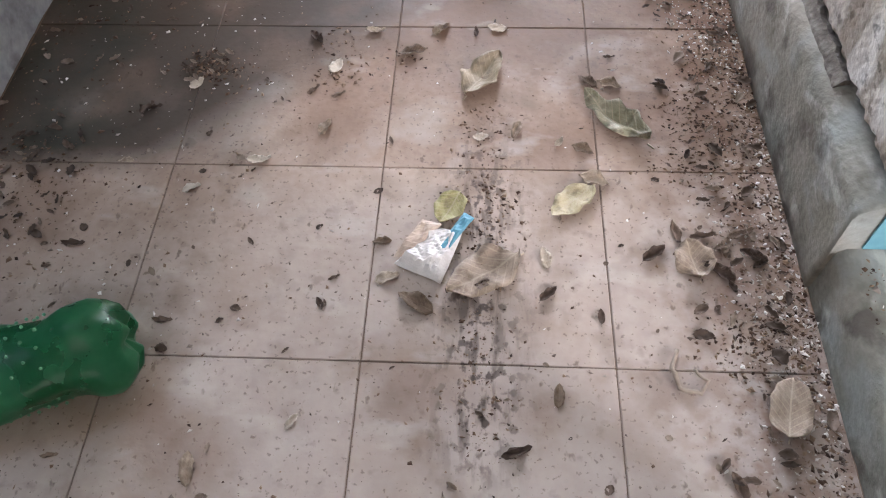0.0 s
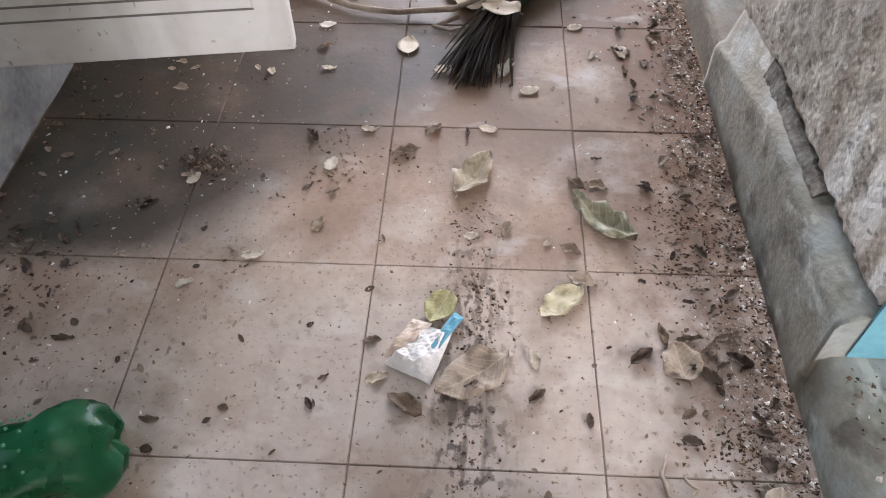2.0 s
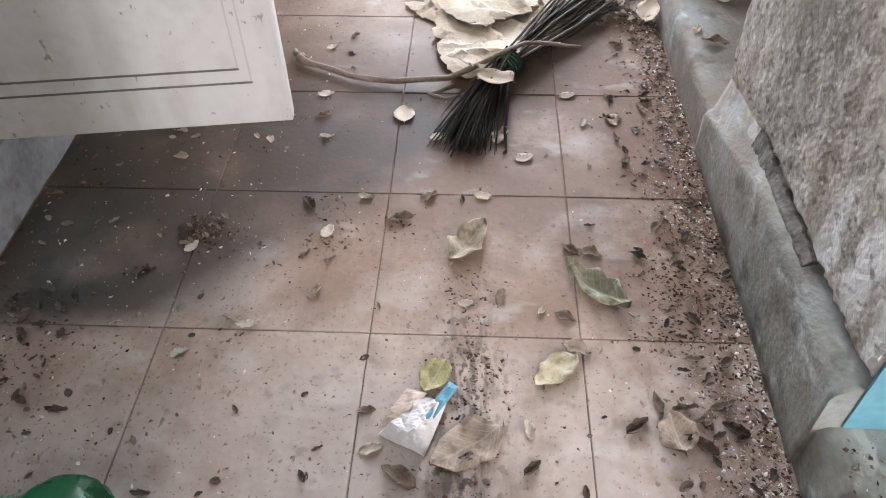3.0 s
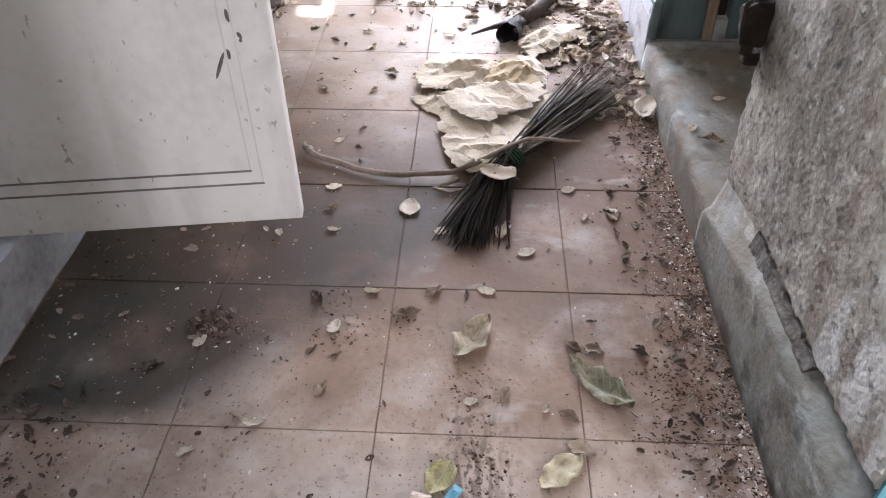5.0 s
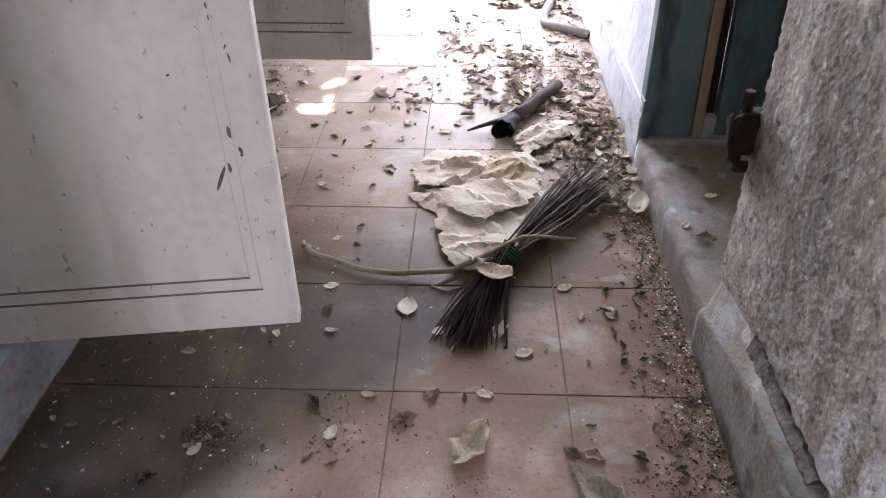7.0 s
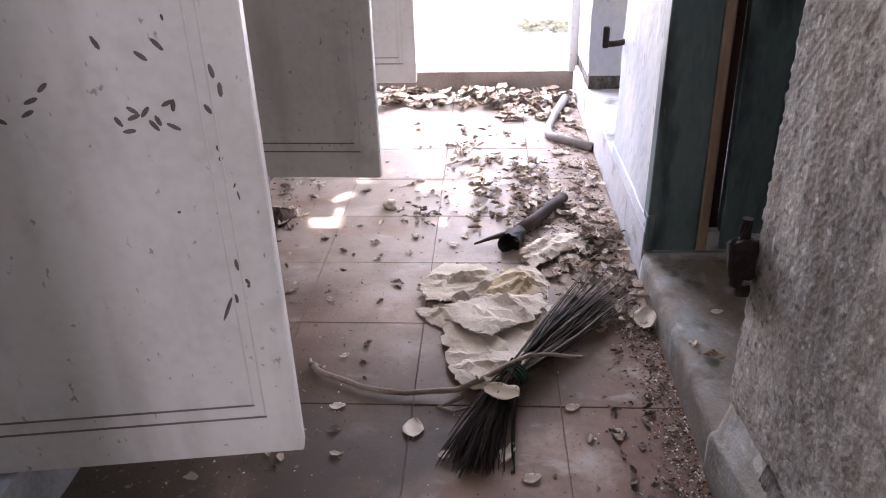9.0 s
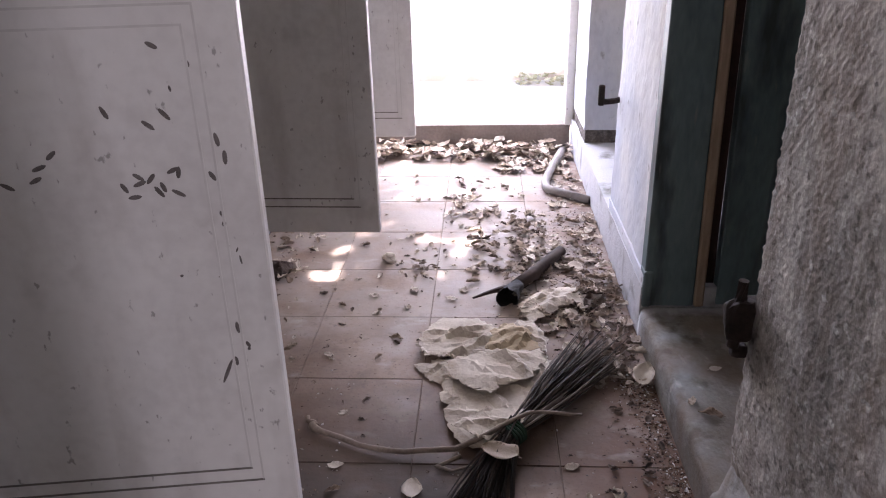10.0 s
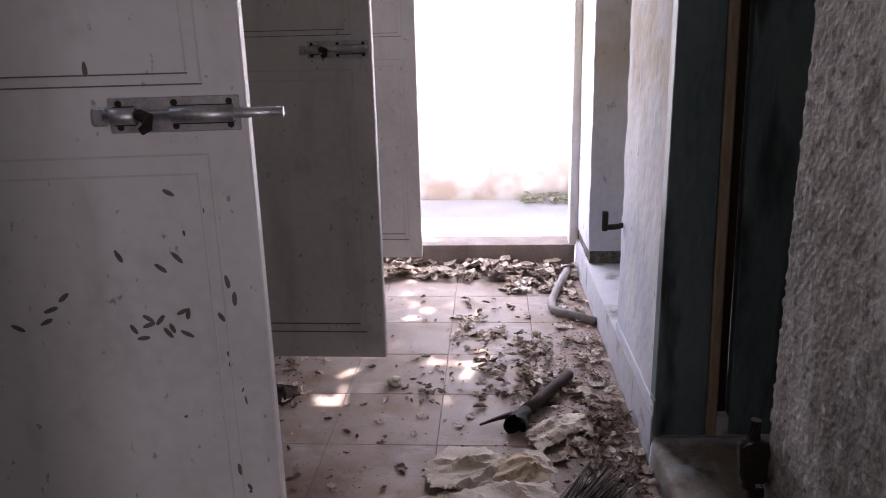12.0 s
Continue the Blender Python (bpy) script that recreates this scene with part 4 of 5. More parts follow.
def torn_end():
    """A flared, split socket with a ragged mouth."""
    bm = bmesh.new()
    rows = []
    way, side, rise = Vector((-0.34, -0.93, 0.0)).normalized(), Vector((0.93, -0.34, 0.0)).normalized(), Vector((0, 0, 1))
    for i in range(7):
        f = i / 6
        row = []
        for k in range(18):
            a = 6.28319 * k / 18
            rad = 0.020 + 0.013 * f + 0.004 * noise.noise(Vector((math.cos(a) * 2, math.sin(a) * 2, f * 3)))
            run = 0.10 * f * (1 - (0.28 * f * abs(noise.noise(Vector((k * 0.9, 2.0, 0)))) * 2))
            row.append(bm.verts.new(Vector((0.244, 1.345, 0.027)) + way * run + side * (rad * math.cos(a)) + rise * (0.85 * rad * math.sin(a))))
        rows.append(row)
    for a, b in zip(rows, rows[1:]):
        for k in range(18):
            bm.faces.new((a[k], a[(k + 1) % 18], b[(k + 1) % 18], b[k]))
    bm.faces.new(rows[0][::-1])
    return bm


part("broken_end", torn_end(), RUBBERSHADE, tool, "black broken end")
part("splinter", tube(*twisted(((0.245, 1.35, 0.03), (0.18, 1.318, 0.022), (0.115, 1.290, 0.012)), (0.009, 0.007, 0.003), 7), 6), DARKPIPE, tool)


# small odds and ends
part_twig = thing("curled_twig", tube(*twisted(((0.372, -0.275, 0.004), (0.362, -0.300, 0.006), (0.368, -0.325, 0.005), (0.392, -0.330, 0.004), (0.402, -0.315, 0.006), (0.388, -0.302, 0.009)), (0.0022, 0.0026, 0.0028, 0.0026, 0.0022, 0.0016), 9), 7), BARK, "thin curled dry twig on the tiles", "twig")
shade(part_twig)
thing("dark_rag", sheet(((-0.56, 1.43), (-0.46, 1.42), (-0.45, 1.52), (-0.57, 1.53)), 0.045, 33, 26, 0.9, 0.003, 0.015), plain("dark_rag_cloth", (0.07, 0.05, 0.042), 0.95), "small dark crumpled rag by the sill", "rag")
lump_bm = bmesh.new()
bmesh.ops.create_icosphere(lump_bm, subdivisions=3, radius=0.024)
for v in lump_bm.verts:
    v.co *= 1 + 0.35 * noise.noise(v.co * 60)
    v.co.z = max(-0.012, v.co.z * 0.7)
lump_bm.transform(Matrix.Translation((-0.155, 1.56, 0.012)))
thing("plaster_lump", lump_bm, CLOTH, "broken lump of white plaster on the tiles", "rubble")

# ---- leaves ----
def leaf_mesh(name, seed, ratio, cup, bend, mat, wave=0.05, n=12, m=6, lobes=0.0, hole=False, blunt=0.58):
    """A dry leaf one unit long along x, with a midrib, a stalk, cupped sides and a curled length."""
    r = random.Random(seed)
    off = Vector((seed * 1.7, seed * 0.9, 0))
    bm = bmesh.new()
    top, bot = [], []
    for i in range(n + 1):
        s = i / n
        half = ratio * 0.5 * (max(0.0, math.sin(math.pi * s ** 0.85)) ** blunt) * (1 + lobes * math.sin(s * 22)) + 0.004
        half *= 1 + 0.16 * noise.noise(Vector((s * 4, seed, 1)))
        for j in range(-m // 2, m // 2 + 1):
            t = j / (m / 2)
            x, y = s - 0.5, half * t * (1 + 0.08 * noise.noise(Vector((s * 9, t * 3, seed))))
            z = cup * abs(t) ** 1.4 * half * 2 + bend * (4 * (s - 0.5) ** 2) + wave * noise.noise(Vector((s * 4, t * 1.4, seed * 0.37))) * (0.4 + abs(t))
            z -= 0.004 * (1 - min(1, abs(t) * 3))
            top.append(bm.verts.new((x, y, z)))
            bot.append(bm.verts.new((x, y, z - 0.004)))
    w = m + 1
    skip = {(9, 5), (10, 5), (10, 6), (11, 5), (11, 6)} if hole else set()
    for i in range(n):
        for j in range(m):
            if (i, j) in skip:
                continue
            q = (i * w + j, (i + 1) * w + j, (i + 1) * w + j + 1, i * w + j + 1)
            bm.faces.new([top[k] for k in q])
            bm.faces.new([bot[k] for k in q[::-1]])
    ring = [i * w for i in range(n)] + [n * w + j for j in range(m)] + [i * w + m for i in range(n, 0, -1)] + [j for j in range(m, 0, -1)]
    for a, b in zip(ring, ring[1:] + ring[:1]):
        bm.faces.new((top[b], top[a], bot[a], bot[b]))
    lowest = min(v.co.z for v in bm.verts)
    bmesh.ops.translate(bm, verts=bm.verts[:], vec=(0, 0, -lowest))
    box((-0.58, -0.008, 0.02), (-0.49, 0.008, 0.035), 0, bm)
    me = bpy.data.meshes.new(name)
    bm.normal_update()
    bm.to_mesh(me)
    bm.free()
    for f in me.polygons:
        f.use_smooth = True
    me.materials.append(mat)
    return me


def vein(m, strength=0.6):
    """A midrib and slanting side veins, from the leaf's own box."""
    n, l, p = nodes_of(m)
    tc, xyz = n.new("ShaderNodeTexCoord"), n.new("ShaderNodeSeparateXYZ")
    l.new(tc.outputs["Generated"], xyz.inputs[0])
    off = mathn(m, "ABSOLUTE", mathn(m, "SUBTRACT", xyz.outputs[1], 0.5))
    lines = mathn(m, "PINGPONG", mathn(m, "SUBTRACT", xyz.outputs[0], mathn(m, "MULTIPLY", off, 0.55)), 0.055)
    ribs = mathn(m, "MULTIPLY", mathn(m, "SUBTRACT", 0.012, lines), 80.0, True)
    mid = mathn(m, "MULTIPLY", mathn(m, "SUBTRACT", 0.028, off), 60.0, True)
    layer(m, (0.50, 0.42, 0.32), mathn(m, "MULTIPLY", mathn(m, "MAXIMUM", ribs, mid), strength))
    layer(m, (0.10, 0.07, 0.05), mathn(m, "MULTIPLY", noise_of(m, 60, 0.56, 0.68, (1, 1, 1), 6), 0.5))


vein(DRYLEAF, 0.15)
PALELEAF = material("pale_leaf", [(0.2, (0.28, 0.22, 0.16)), (0.5, (0.44, 0.37, 0.295)), (0.8, (0.60, 0.54, 0.46))], 4, 30, 0.8, 0.25, island=0.5, coords="Generated")
DARKLEAF = material("dark_leaf", [(0.2, (0.05, 0.032, 0.025)), (0.5, (0.13, 0.088, 0.065)), (0.8, (0.26, 0.19, 0.145))], 4, 30, 0.8, 0.3, island=0.5, coords="Generated")
GREENLEAF = material("fading_green_leaf", [(0.25, (0.14, 0.13, 0.07)), (0.5, (0.25, 0.235, 0.165)), (0.75, (0.42, 0.39, 0.31))], 5, 30, 0.65, 0.25, coords="Generated")
YELLOWLEAF = material("yellowed_leaf", [(0.25, (0.30, 0.23, 0.12)), (0.5, (0.48, 0.415, 0.27)), (0.75, (0.56, 0.50, 0.36))], 5, 30, 0.65, 0.25, coords="Generated")
LIMELEAF = material("lime_leaf", [(0.25, (0.16, 0.13, 0.05)), (0.5, (0.34, 0.31, 0.15)), (0.75, (0.46, 0.44, 0.24))], 5, 30, 0.65, 0.25, coords="Generated")
GREYLEAF = material("grey_brown_leaf", [(0.25, (0.20, 0.145, 0.11)), (0.5, (0.31, 0.24, 0.185)), (0.75, (0.40, 0.325, 0.26))], 5, 30, 0.7, 0.25, coords="Generated")
PALEBROWN = material("pale_brown_leaf", [(0.25, (0.20, 0.15, 0.10)), (0.5, (0.31, 0.25, 0.175)), (0.75, (0.40, 0.335, 0.25))], 5, 30, 0.7, 0.3, coords="Generated")
for m in (PALEBROWN, GREENLEAF, YELLOWLEAF, LIMELEAF, GREYLEAF):
    vein(m, 0.5)


def lay(me, x, y, size, turn, z=0.0, tip=0.0, roll=0.0, label="small dry curled brown leaf on the floor tiles", group="fallen leaves", wide=1.0):
    o = new("fallen_leaf", me)
    o.matrix_world = pose(x, y, z, roll, tip, turn) @ Matrix.Diagonal((size, size * wide, size, 1))
    return tagged(o, label, "leaf", group)


# the large leaves near the first step, one by one
lay(leaf_mesh("leaf_big", 1, 0.62, 0.10, 0.10, GREYLEAF, 0.11, 18, 8, hole=True, blunt=0.8), 0.143, -0.178, 0.108, 214, label="large grey-brown dead leaf with a hole")
lay(leaf_mesh("leaf_yellow", 2, 0.54, 0.08, 0.06, YELLOWLEAF, 0.10, 20, 6, lobes=0.05, blunt=0.66), 0.261, -0.057, 0.078, 223, label="dull yellow fallen leaf")
lay(leaf_mesh("leaf_lime", 3, 0.72, 0.12, 0.08, LIMELEAF, 0.09, 14, 6), 0.097, -0.075, 0.058, 245, 0.004, label="yellow-green fallen leaf beside the wrapper")
lay(leaf_mesh("leaf_lobed", 4, 0.50, 0.16, 0.08, PALEBROWN, 0.09, 28, 8, lobes=0.07, blunt=0.7), 0.137, 0.185, 0.105, 62, label="lobed pale brown dead leaf")
lay(leaf_mesh("leaf_green", 5, 0.36, 0.26, 0.16, GREENLEAF, 0.13, 24, 8, lobes=0.12, blunt=0.8), 0.330, 0.092, 0.125, 134, label="faded grey-green leaf with curled tip")
lay(leaf_mesh("leaf_round", 6, 0.85, 0.18, 0.10, GREYLEAF, 0.16, 16, 8), 0.408, -0.148, 0.06, 100, label="round grey-brown dead leaf among dark curled leaves")
lay(leaf_mesh("leaf_tan", 7, 0.66, 0.10, 0.05, GREYLEAF, 0.05, 14, 6), 0.487, -0.345, 0.075, 75, 0.006, label="tan dead leaf in the grit by the kerb")
lay(leaf_mesh("leaf_white", 8, 0.62, 0.14, 0.08, PALELEAF, 0.05, 12, 6), 0.180, 0.583, 0.082, 150, 0.045, tip=6, label="pale dry leaf lying on the broom")
lay(leaf_mesh("leaf_white", 9, 0.74, 0.08, 0.05, PALELEAF, 0.05, 12, 6), 0.007, 0.528, 0.055, 95, label="pale round dry leaf on the tiles")
lay(leaf_mesh("leaf_white", 10, 0.66, 0.22, 0.08, PALELEAF, 0.06, 12, 6), 0.520, 0.895, 0.075, 70, 0.02, tip=-14, label="pale dry leaf leaning on the kerb")

KINDS = [leaf_mesh("dry_leaf", 20 + k, (0.42, 0.5, 0.36, 0.6, 0.3, 0.52, 0.45, 0.4)[k], (0.3, 0.2, 0.45, 0.15, 0.5, 0.3, 0.2, 0.4)[k], (0.12, 0.2, 0.06, 0.1, 0.16, 0.05, 0.22, 0.12)[k], (DRYLEAF, DRYLEAF, DRYLEAF, PALELEAF, DARKLEAF, DRYLEAF, PALELEAF, DARKLEAF)[k], 0.15, 9, 4, lobes=0.07) for k in range(8)]
NAMES = {3: "small pale dry leaf on the floor tiles", 6: "small pale dry leaf on the floor tiles", 4: "small dark curled leaf on the floor tiles", 7: "small dark curled leaf on the floor tiles"}


def small(k, x, y, size, turn, z=0.0, **more):
    more.setdefault("label", NAMES.get(k, "small dry curled brown leaf on the floor tiles"))
    return lay(KINDS[k], x, y, size, turn, z, **more)


# single small leaves: kind, x, y, size, turn
for k, x, y, s, a in ((3, -0.304, 0.162, 0.030, 60), (4, -0.361, 0.109, 0.034, 5), (0, -0.370, 0.003, 0.024, 0), (6, -0.178, 0.008, 0.036, 10), (5, -0.264, -0.044, 0.026, 30)):
    small(k, x, y, s, a)
for k, x, y, s, a in ((4, -0.399, -0.142, 0.032, 0), (4, -0.250, -0.253, 0.026, 0), (5, -0.092, 0.074, 0.032, 65), (4, -0.080, 0.141, 0.024, 30), (3, -0.092, 0.203, 0.034, 70), (4, -0.120, 0.150, 0.026, 50)):
    small(k, x, y, s, a)
for k, x, y, s, a in ((7, -0.132, 0.269, 0.036, 130), (6, -0.038, 0.288, 0.032, 0), (5, 0.068, 0.292, 0.036, 40), (0, 0.025, 0.237, 0.044, 15), (3, 0.159, 0.296, 0.032, 170), (4, 0.125, 0.286, 0.024, 90)):
    small(k, x, y, s, a)
for k, x, y, s, a in ((3, 0.136, 0.059, 0.024, 10), (0, 0.188, 0.073, 0.034, 75), (5, 0.280, 0.038, 0.032, 155), (6, 0.248, 0.050, 0.022, 60), (0, 0.296, 0.175, 0.034, 140), (5, 0.328, 0.170, 0.036, 160), (4, 0.333, 0.231, 0.018, 0)):
    small(k, x, y, s, a)
for k, x, y, s, a in ((0, 0.222, -0.149, 0.034, 100), (7, 0.224, -0.203, 0.030, 45), (0, 0.060, -0.220, 0.052, 150), (5, 0.022, -0.184, 0.032, 20), (7, -0.059, -0.224, 0.020, 120), (4, -0.046, -0.185, 0.016, 30), (7, 0.287, -0.233, 0.022, 90)):
    small(k, x, y, s, a)
for k, x, y, s, a in ((0, 0.232, -0.337, 0.030, 85), (4, 0.183, -0.405, 0.036, 20), (7, 0.417, -0.433, 0.032, 110), (0, -0.175, -0.436, 0.040, 100), (0, -0.070, -0.378, 0.022, 60), (0, 0.010, -0.128, 0.026, 5), (5, 0.292, -0.018, 0.042, 160), (4, -0.333, -0.426, 0.02, 10)):
    small(k, x, y, s, a)
for k, x, y, s, a in ((7, 0.360, -0.140, 0.040, 40), (4, 0.392, -0.105, 0.036, 100), (7, 0.440, -0.165, 0.040, 140), (4, 0.475, -0.105, 0.038, 20), (7, 0.485, -0.140, 0.036, 150), (4, 0.425, -0.110, 0.034, 10), (7, 0.452, -0.125, 0.03, 70)):
    small(k, x, y, s, a)
for k, x, y, s, a in ((3, -0.153, 0.590, 0.034, 10), (0, -0.147, 0.519, 0.034, 25), (6, -0.131, 0.453, 0.028, 0), (3, 0.323, 0.596, 0.034, 20), (0, 0.346, 0.509, 0.030, 80), (5, 0.401, 0.519, 0.040, 100), (6, 0.504, 0.536, 0.028, 170), (3, 0.232, 0.400, 0.038, 20)):
    small(k, x, y, s, a)
for k, x, y, s, a in ((0, -0.364, 1.019, 0.03, 20), (5, -0.084, 1.084, 0.036, 170), (3, -0.246, 0.999, 0.03, 150), (0, -0.117, 0.991, 0.028, 60), (3, -0.167, 0.762, 0.026, 30), (0, -0.122, 0.809, 0.026, 50), (3, 0.053, 1.302, 0.036, 165), (6, 0.451, 0.944, 0.042, 160), (3, 0.075, 0.455, 0.034, 30), (5, 0.19, 0.46, 0.05, 60)):
    small(k, x, y, s, a, 0.002)
for k, x, y, s, a in ((0, 0.60, 0.655, 0.05, 170), (3, 0.655, 0.82, 0.03, 10), (5, 0.575, 0.70, 0.03, 60)):
    small(k, x, y, s, a, SILL + 0.002, label="dry leaf lying on the cement sill")

DARKSCRAP = material("leaf_scraps", [(0.1, (0.03, 0.02, 0.016)), (0.6, (0.12, 0.085, 0.065)), (0.9, (0.30, 0.24, 0.19))], 30, 160, 0.85, 0.2, island=-0.7)
lrng = random.Random(17)


def scatter(n, xs, ys, sizes, kinds, dense=1.0, pile=0.0, joined=None):
    for _ in range(n):
        x, y = lrng.uniform(*xs), lrng.uniform(*ys)
        x = xs[1] - (xs[1] - x) * dense if dense < 1 else x
        k, s, a, z = lrng.choice(kinds), lrng.uniform(*sizes), lrng.uniform(0, 360), lrng.uniform(0, pile)
        roll, tip = (lrng.uniform(-13, 13), lrng.uniform(-10, 10)) if pile else (lrng.uniform(-6, 6), 0)
        wide = lrng.uniform(0.8, 1.4)
        if joined is None:
            small(k, x, y, s, a, z, roll=roll, tip=tip, wide=wide)
        else:
            joined.append((KINDS[k], pose(x, y, z, roll, tip, a) @ Matrix.Diagonal((s, s * wide, s, 1))))


def litter(name, pieces, mat, label):
    """Many leaves in one mesh."""
    verts, faces = [], []
    for me, m in pieces:
        k = len(verts)
        verts += [tuple(m @ v.co) for v in me.vertices]
        faces += [tuple(k + i for i in f.vertices) for f in me.polygons]
    me = bpy.data.meshes.new(name)
    me.from_pydata(verts, [], faces)
    me.materials.append(mat)
    for f in me.polygons:
        f.use_smooth = True
    return tagged(new(name, me), label, "leaves", kind="stuff")


BROWNLITTER = material("brown_litter", [(0.1, (0.05, 0.034, 0.026)), (0.45, (0.16, 0.115, 0.085)), (0.7, (0.32, 0.25, 0.19)), (0.9, (0.52, 0.45, 0.37))], 30, 160, 0.85, 0.2, island=-0.75)
LITTER = material("leaf_litter", [(0.1, (0.17, 0.12, 0.088)), (0.38, (0.36, 0.285, 0.22)), (0.65, (0.54, 0.465, 0.385)), (0.9, (0.70, 0.64, 0.56))], 30, 160, 0.8, 0.2, island=-0.7)
scatter(26, (-0.58, -0.15), (0.4, 1.25), (0.014, 0.03), (0, 1, 3, 5, 2))
scatter(34, (-0.30, 0.30), (1.20, 2.4), (0.018, 0.04), (0, 1, 2, 3, 5))
scatter(56, (0.30, 0.535), (0.88, 1.35), (0.025, 0.06), (0, 1, 2, 4, 5, 7, 3), 0.8, 0.02)
scatter(24, (0.10, 0.30), (1.38, 1.75), (0.02, 0.05), (0, 2, 4, 5, 7), 1.0, 0.012)
scatter(14, (-0.15, 0.10), (1.45, 1.75), (0.012, 0.032), (0, 1, 2, 5, 7))
heap, wall_litter, fine, mid = [], [], [], []
scatter(90, (0.10, 0.36), (1.42, 1.95), (0.015, 0.05), (0, 2, 4, 5, 7), 1.0, 0.02, mid)
scatter(26, (-0.16, 0.06), (1.42, 1.60), (0.012, 0.034), (2, 4, 5, 7), 1.0, 0.012, mid)
scatter(40, (0.02, 0.26), (1.80, 2.35), (0.012, 0.04), (0, 2, 4, 5, 7), 1.0, 0.008, mid)
scatter(100, (0.34, 0.535), (0.84, 1.45), (0.012, 0.045), (0, 2, 4, 5, 7), 0.85, 0.03, mid)
scatter(70, (-0.59, 0.30), (0.85, 2.2), (0.008, 0.026), (0, 4, 5, 7), joined=mid)
scatter(190, (-0.55, 0.53), (2.60, 2.795), (0.04, 0.095), (0, 1, 3, 5, 6, 0), 1.0, 0.045, heap)
scatter(70, (0.20, 0.50), (2.42, 2.62), (0.03, 0.07), (0, 1, 2, 3, 5), 1.0, 0.015, heap)
scatter(170, (0.18, 0.53), (1.12, 1.95), (0.02, 0.06), (0, 1, 2, 3, 5, 6), 0.85, 0.02, wall_litter)
scatter(22, (0.0, 0.22), (1.9, 2.3), (0.025, 0.06), (0, 1, 5, 3), 1.0, 0.006, wall_litter)
scatter(40, (0.40, 0.53), (1.9, 2.4), (0.02, 0.05), (0, 1, 5, 3), 1.0, 0.006, wall_litter)
scatter(36, (-0.58, -0.40), (1.40, 1.80), (0.02, 0.05), (0, 2, 4, 7), 1.0, 0.012, wall_litter)
scatter(140, (0.36, 0.535), (-0.5, 0.8), (0.007, 0.028), (4, 7, 0, 2, 5), 0.8, 0.006, fine)
scatter(130, (-0.58, 0.42), (-0.55, 0.8), (0.005, 0.017), (4, 7, 0, 3, 5), joined=fine)
scatter(34, (-0.335, -0.245), (0.165, 0.235), (0.007, 0.018), (4, 7), 1.0, 0.006, fine)
scatter(40, (-0.60, -0.35), (0.05, 0.75), (0.008, 0.03), (4, 7, 0, 5), 1.0, 0.004, fine)
scatter(36, (-0.58, -0.44), (-0.14, 0.05), (0.012, 0.024), (4, 7), 1.0, 0.006, fine)
litter("leaf_litter", mid, BROWNLITTER, "broken brown leaves strewn over the tiles")
litter("leaf_litter", heap, LITTER, "heap of dry leaves against the threshold")
litter("leaf_litter", wall_litter, LITTER, "dry leaf litter along the wall")
litter("leaf_scraps", fine, DARKSCRAP, "dark leaf scraps spread on the tiles")
yard_leaves = []
scatter(130, (0.36, 0.95), (4.26, 4.46), (0.03, 0.07), (0, 1, 3, 5), 1.0, 0.05, yard_leaves)
yard_leaves = [(me, Matrix.Translation((0, 0, -0.028)) @ m) for me, m in yard_leaves]
litter("yard_litter", yard_leaves, material("yard_leaves", [(0.1, (0.30, 0.27, 0.15)), (0.5, (0.50, 0.47, 0.30)), (0.9, (0.70, 0.66, 0.52))], 30, 160, 0.8, 0.2, island=-0.7), "pale dry leaves along the foot of the yard wall")


# ---- grit, flakes and crumbs ----
def grit(name, n, place, sizes, mat, label, flat=0.5):
    r = np.random.RandomState(n)
    verts, faces = [], []
    shape = [(0, 1, 2), (0, 2, 3), (0, 3, 4), (0, 4, 1), (1, 4, 3, 2)]
    for i in range(n):
        x, y = place(r)
        s = sizes[0] + (sizes[1] - sizes[0]) * r.rand() ** 2.2
        a, thin = r.rand() * 6.283, 0.35 + 0.75 * r.rand()
        k = len(verts)
        verts.append((x, y, s * flat))
        for q in range(4):
            w = a + q * 1.5708 + r.rand() * 0.7
            d = s * (0.5 + 0.7 * r.rand()) * (thin if q % 2 else 1.25)
            verts.append((x + d * math.cos(w), y + d * math.sin(w), 0.0005))
        faces += [tuple(k + j for j in f) for f in shape]
    me = bpy.data.meshes.new(name)
    me.from_pydata(verts, [], faces)
    me.materials.append(mat)
    ob = new(name, me)
    return tagged(ob, label, "debris", kind="stuff")


CHIP = material("wall_flakes", [(0.2, (0.10, 0.075, 0.06)), (0.45, (0.25, 0.2, 0.17)), (0.6, (0.5, 0.46, 0.42)), (0.85, (0.74, 0.71, 0.68))], 20, 90, 0.9, 0.1, island=-0.85)
CRUMB = material("dark_crumbs", [(0.15, (0.035, 0.02, 0.014)), (0.5, (0.115, 0.07, 0.047)), (0.85, (0.26, 0.18, 0.125))], 20, 90, 0.9, 0.1, island=-0.8)


def strip(r):
    y = r.uniform(-0.62, 0.95)
    return 0.541 - abs(r.normal(0, 0.042)), y


def lumps(centres, sd):
    def place(r):
        c = centres[r.randint(len(centres))]
        return c[0] + r.normal(0, sd), c[1] + r.normal(0, sd)
    return place


grit("plaster_grit", 3600, strip, (0.0006, 0.0042), CHIP, "pale plaster flakes and grit along the kerb")
grit("soil_crumbs", 4300, strip, (0.0006, 0.0045), CRUMB, "dark soil crumbs along the kerb", 0.7)
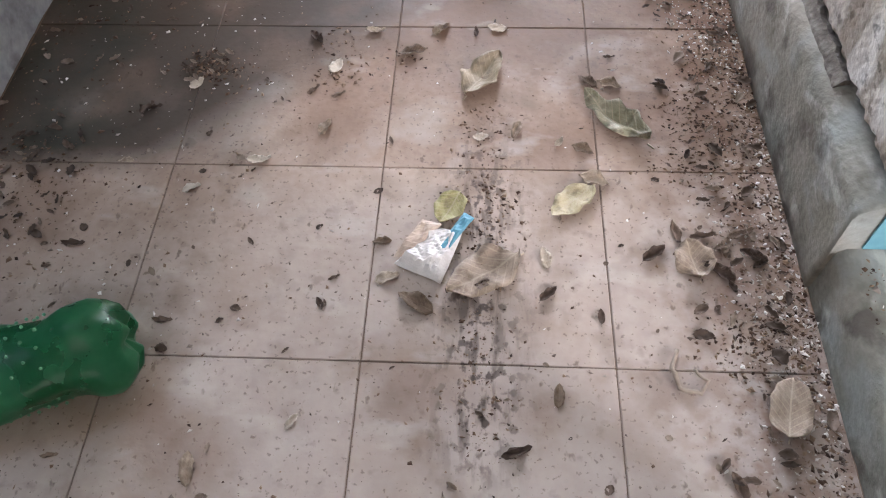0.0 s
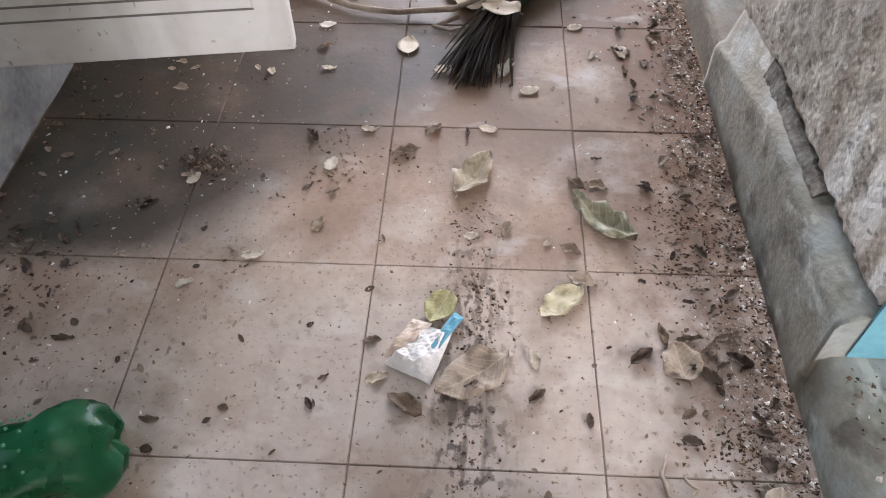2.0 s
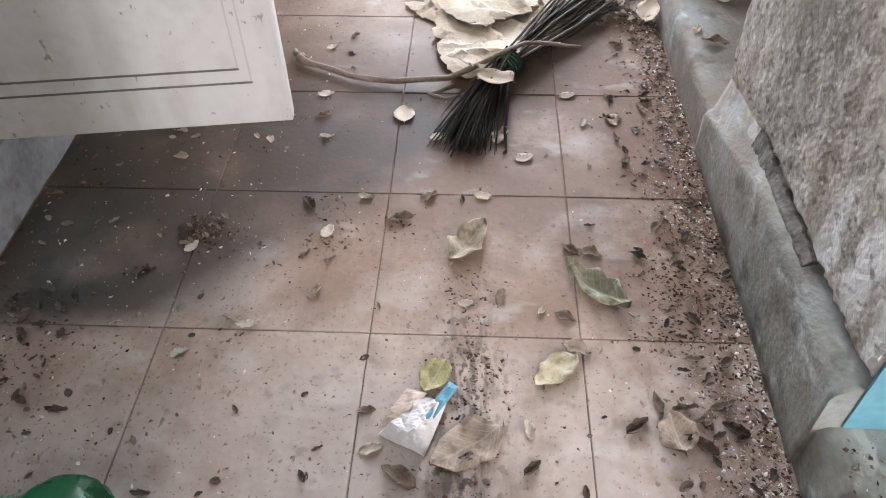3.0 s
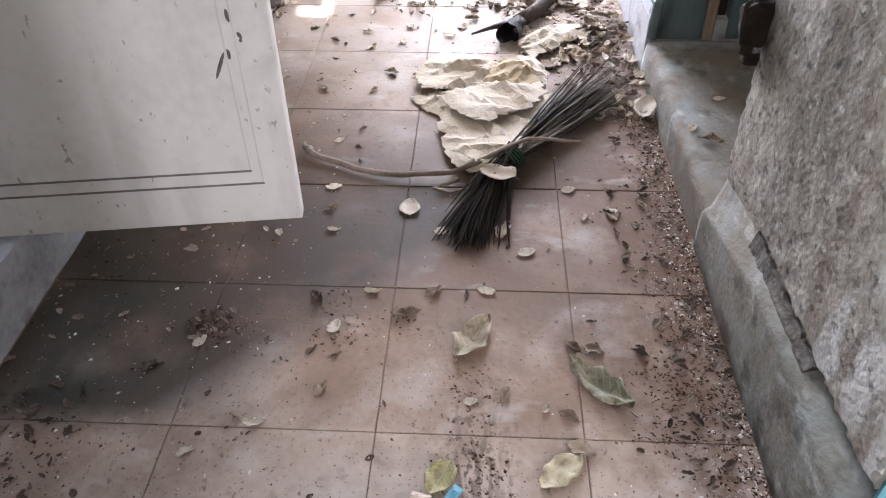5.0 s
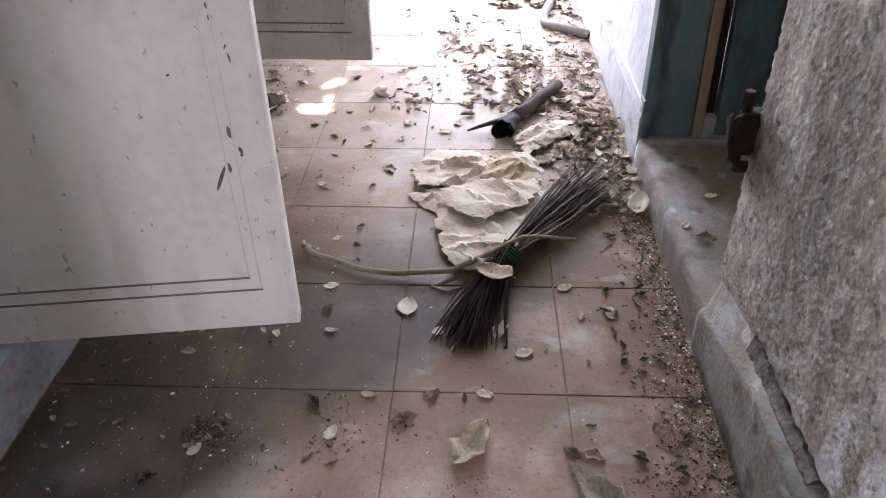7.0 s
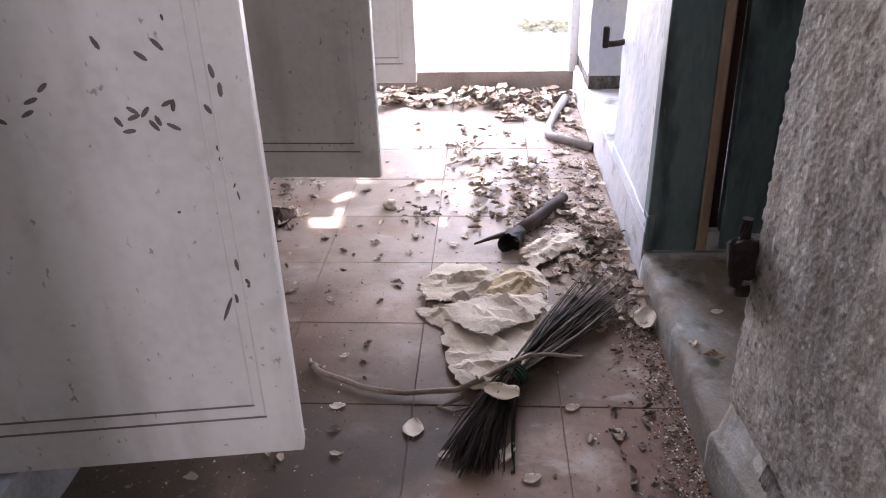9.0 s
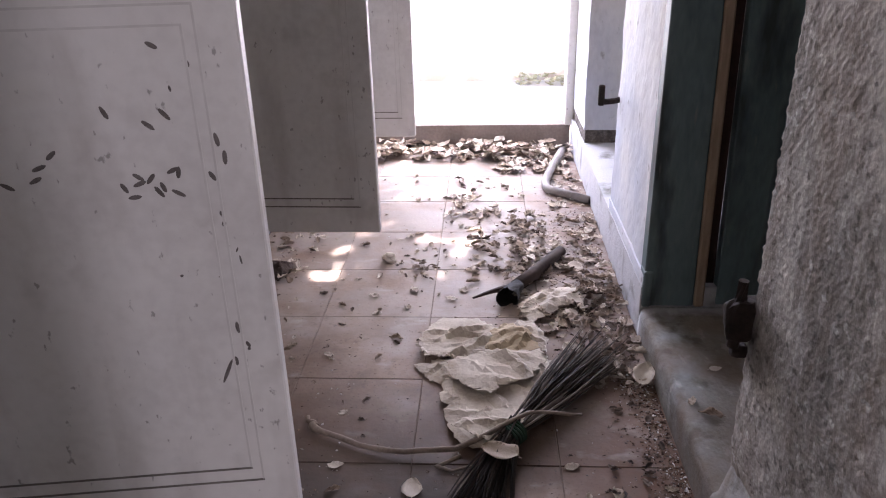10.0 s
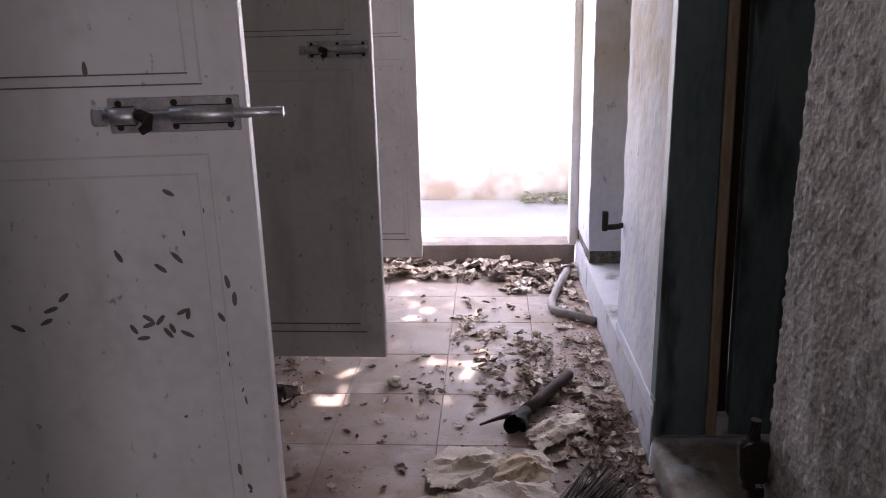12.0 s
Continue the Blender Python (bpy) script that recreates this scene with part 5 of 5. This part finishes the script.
grit("soil_crumbs", 1500, lumps([(0.46, -0.26), (0.50, -0.24), (0.44, 0.12), (0.47, 0.08), (0.43, 0.02), (0.48, 0.2)], 0.028), (0.0006, 0.0036), CRUMB, "dark soil crumbs heaped by the kerb", 0.8)
grit("plaster_grit", 500, lumps([(0.49, -0.22), (0.48, -0.10), (0.50, 0.25), (0.47, 0.33)], 0.03), (0.001, 0.0042), CHIP, "pale plaster flakes heaped by the kerb", 0.7)
grit("floor_crumbs", 2200, lambda r: (r.uniform(-0.59, 0.5), r.uniform(-0.65, 1.3)), (0.0004, 0.0032), CRUMB, "dark crumbs spread on the tiles", 0.6)
grit("floor_flakes", 700, lambda r: (r.uniform(-0.59, 0.5), r.uniform(-0.65, 2.5)), (0.001, 0.0042), CHIP, "pale flakes spread on the tiles")
grit("floor_flakes", 420, lambda r: (r.uniform(-0.6, -0.15), r.uniform(-0.3, 0.9)), (0.001, 0.0044), CHIP, "pale flakes on the darkened tiles")
grit("floor_crumbs", 700, lambda r: (-0.6 + abs(r.normal(0, 0.16)), r.uniform(-0.35, 0.9)), (0.0008, 0.005), CRUMB, "dark crumbs on the darkened tiles", 0.7)
grit("floor_crumbs", 700, lambda r: (r.normal(0.142, 0.022), r.uniform(-0.42, 0.12)), (0.0006, 0.0036), CRUMB, "dark crumbs along a drag mark", 0.7)
grit("floor_crumbs", 260, lumps([(-0.29, 0.195), (-0.31, 0.21), (-0.26, 0.18)], 0.02), (0.001, 0.005), CRUMB, "small heap of dark crumbs", 0.8)
grit("floor_crumbs", 180, lumps([(-0.50, -0.08), (-0.46, -0.05), (-0.52, 0.0), (-0.57, 0.02)], 0.03), (0.001, 0.0045), CRUMB, "dark crumbs by the sill", 0.8)
grit("floor_crumbs", 260, lumps([(-0.10, 0.18), (-0.07, 0.2), (-0.11, 0.26), (0.02, 0.23), (0.18, -0.1), (0.15, -0.05)], 0.02), (0.001, 0.005), CRUMB, "dark crumbs on the tiles", 0.7)
grit("floor_crumbs", 1300, lambda r: (0.53 - abs(r.normal(0, 0.15)), r.uniform(0.95, 2.0)), (0.0015, 0.007), CRUMB, "dark crumbs among the leaves", 0.7)
sill_grit = grit("sill_grit", 1300, lambda r: (r.uniform(0.56, 0.86), r.uniform(-0.75, -0.19)), (0.001, 0.005), CRUMB, "dark grit lying on the cement sill", 0.6)
sill_grit.location.z = SILL + 0.001
sill_flakes = grit("sill_grit", 300, lambda r: (r.uniform(0.56, 0.86), r.uniform(-0.75, -0.19)), (0.001, 0.005), CHIP, "pale flakes lying on the cement sill", 0.6)
sill_flakes.location.z = SILL + 0.001
grit("plaster_grit", 500, lambda r: (0.53 - abs(r.normal(0, 0.12)), r.uniform(0.85, 2.4)), (0.0015, 0.007), CHIP, "pale flakes among the leaves", 0.6)
grit("floor_crumbs", 300, lambda r: (r.uniform(-0.59, -0.42), r.uniform(0.3, 1.9)), (0.0015, 0.006), CRUMB, "dark crumbs along the sill", 0.7)


# ---- an unseen tree added outside, its crown shaping sun flecks through the far doorway ----
def tree():
    r = random.Random(31)
    ob = holder("tree", pose(2.7, 5.0, -0.04), "unseen leafy tree over the yard, added to shape the sun flecks", "tree")
    limb = [(0, 0, 0), (-0.05, -0.02, 1.2), (-0.2, -0.05, 2.3), (-0.6, -0.1, 3.1), (-1.3, -0.2, 3.5), (-2.1, -0.3, 3.7), (-2.8, -0.4, 3.75)]
    shade(part("trunk", tube(limb, [0.16, 0.13, 0.11, 0.09, 0.07, 0.045, 0.02], 10), BARK, ob))
    for k in range(8):
        x = -0.7 - 0.27 * k
        d = 1 if k % 2 else -1
        shade(part("limb", tube([(x, -0.15, 3.2 + 0.06 * k), (x - 0.15, -0.15 + d * 0.45, 3.5), (x - 0.3, -0.15 + d * 0.95, 3.65)], [0.04, 0.026, 0.012], 7), BARK, ob))
    verts, faces = [], []
    # leaves are left out where a sun fleck has to land: x, y, radius
    gaps = ((-0.43, 1.33, 0.01), (-0.37, 1.40, 0.045), (-0.31, 1.47, 0.03), (-0.30, 1.34, 0.01), (-0.22, 1.54, 0.015), (-0.04, 1.76, 0.04), (0.05, 1.58, 0.03), (-0.13, 2.29, 0.05), (-0.17, 2.15, 0.04), (-0.19, 1.90, 0.04), (-0.20, 2.43, 0.06), (-0.09, 2.24, 0.03))
    while len(verts) < 6 * 3000:
        c = Vector((r.uniform(-3.0, -0.5), r.uniform(-1.35, 0.62), r.uniform(3.25, 4.0)))
        lands = ob.location + c - SUN_WAY * ((ob.location.z + c.z) / SUN_WAY.z)
        if any((lands.x - gx) ** 2 + (lands.y - gy) ** 2 < (gr * 0.5 + 0.04) ** 2 for gx, gy, gr in gaps):
            continue
        m = pose(*c, r.gauss(0, 28), r.gauss(0, 28), r.uniform(0, 360))
        s = r.uniform(0.055, 0.10)
        k = len(verts)
        verts += [tuple(m @ Vector((x * s, y * s, z * s))) for x, y, z in ((-1.0, 0, 0), (-0.4, 0.5, 0.12), (0.4, 0.45, 0.12), (1.1, 0, -0.1), (0.4, -0.45, 0.12), (-0.4, -0.5, 0.12))]
        faces += [(k, k + 1, k + 2, k + 3), (k, k + 3, k + 4, k + 5)]
    me = bpy.data.meshes.new("crown")
    me.from_pydata(verts, [], faces)
    me.materials.append(material("foliage", [(0.2, (0.04, 0.08, 0.02)), (0.8, (0.10, 0.16, 0.05))], 6, 40, 0.6, 0.1, island=-0.5))
    crown = new("crown", me)
    crown.parent = ob


tree()
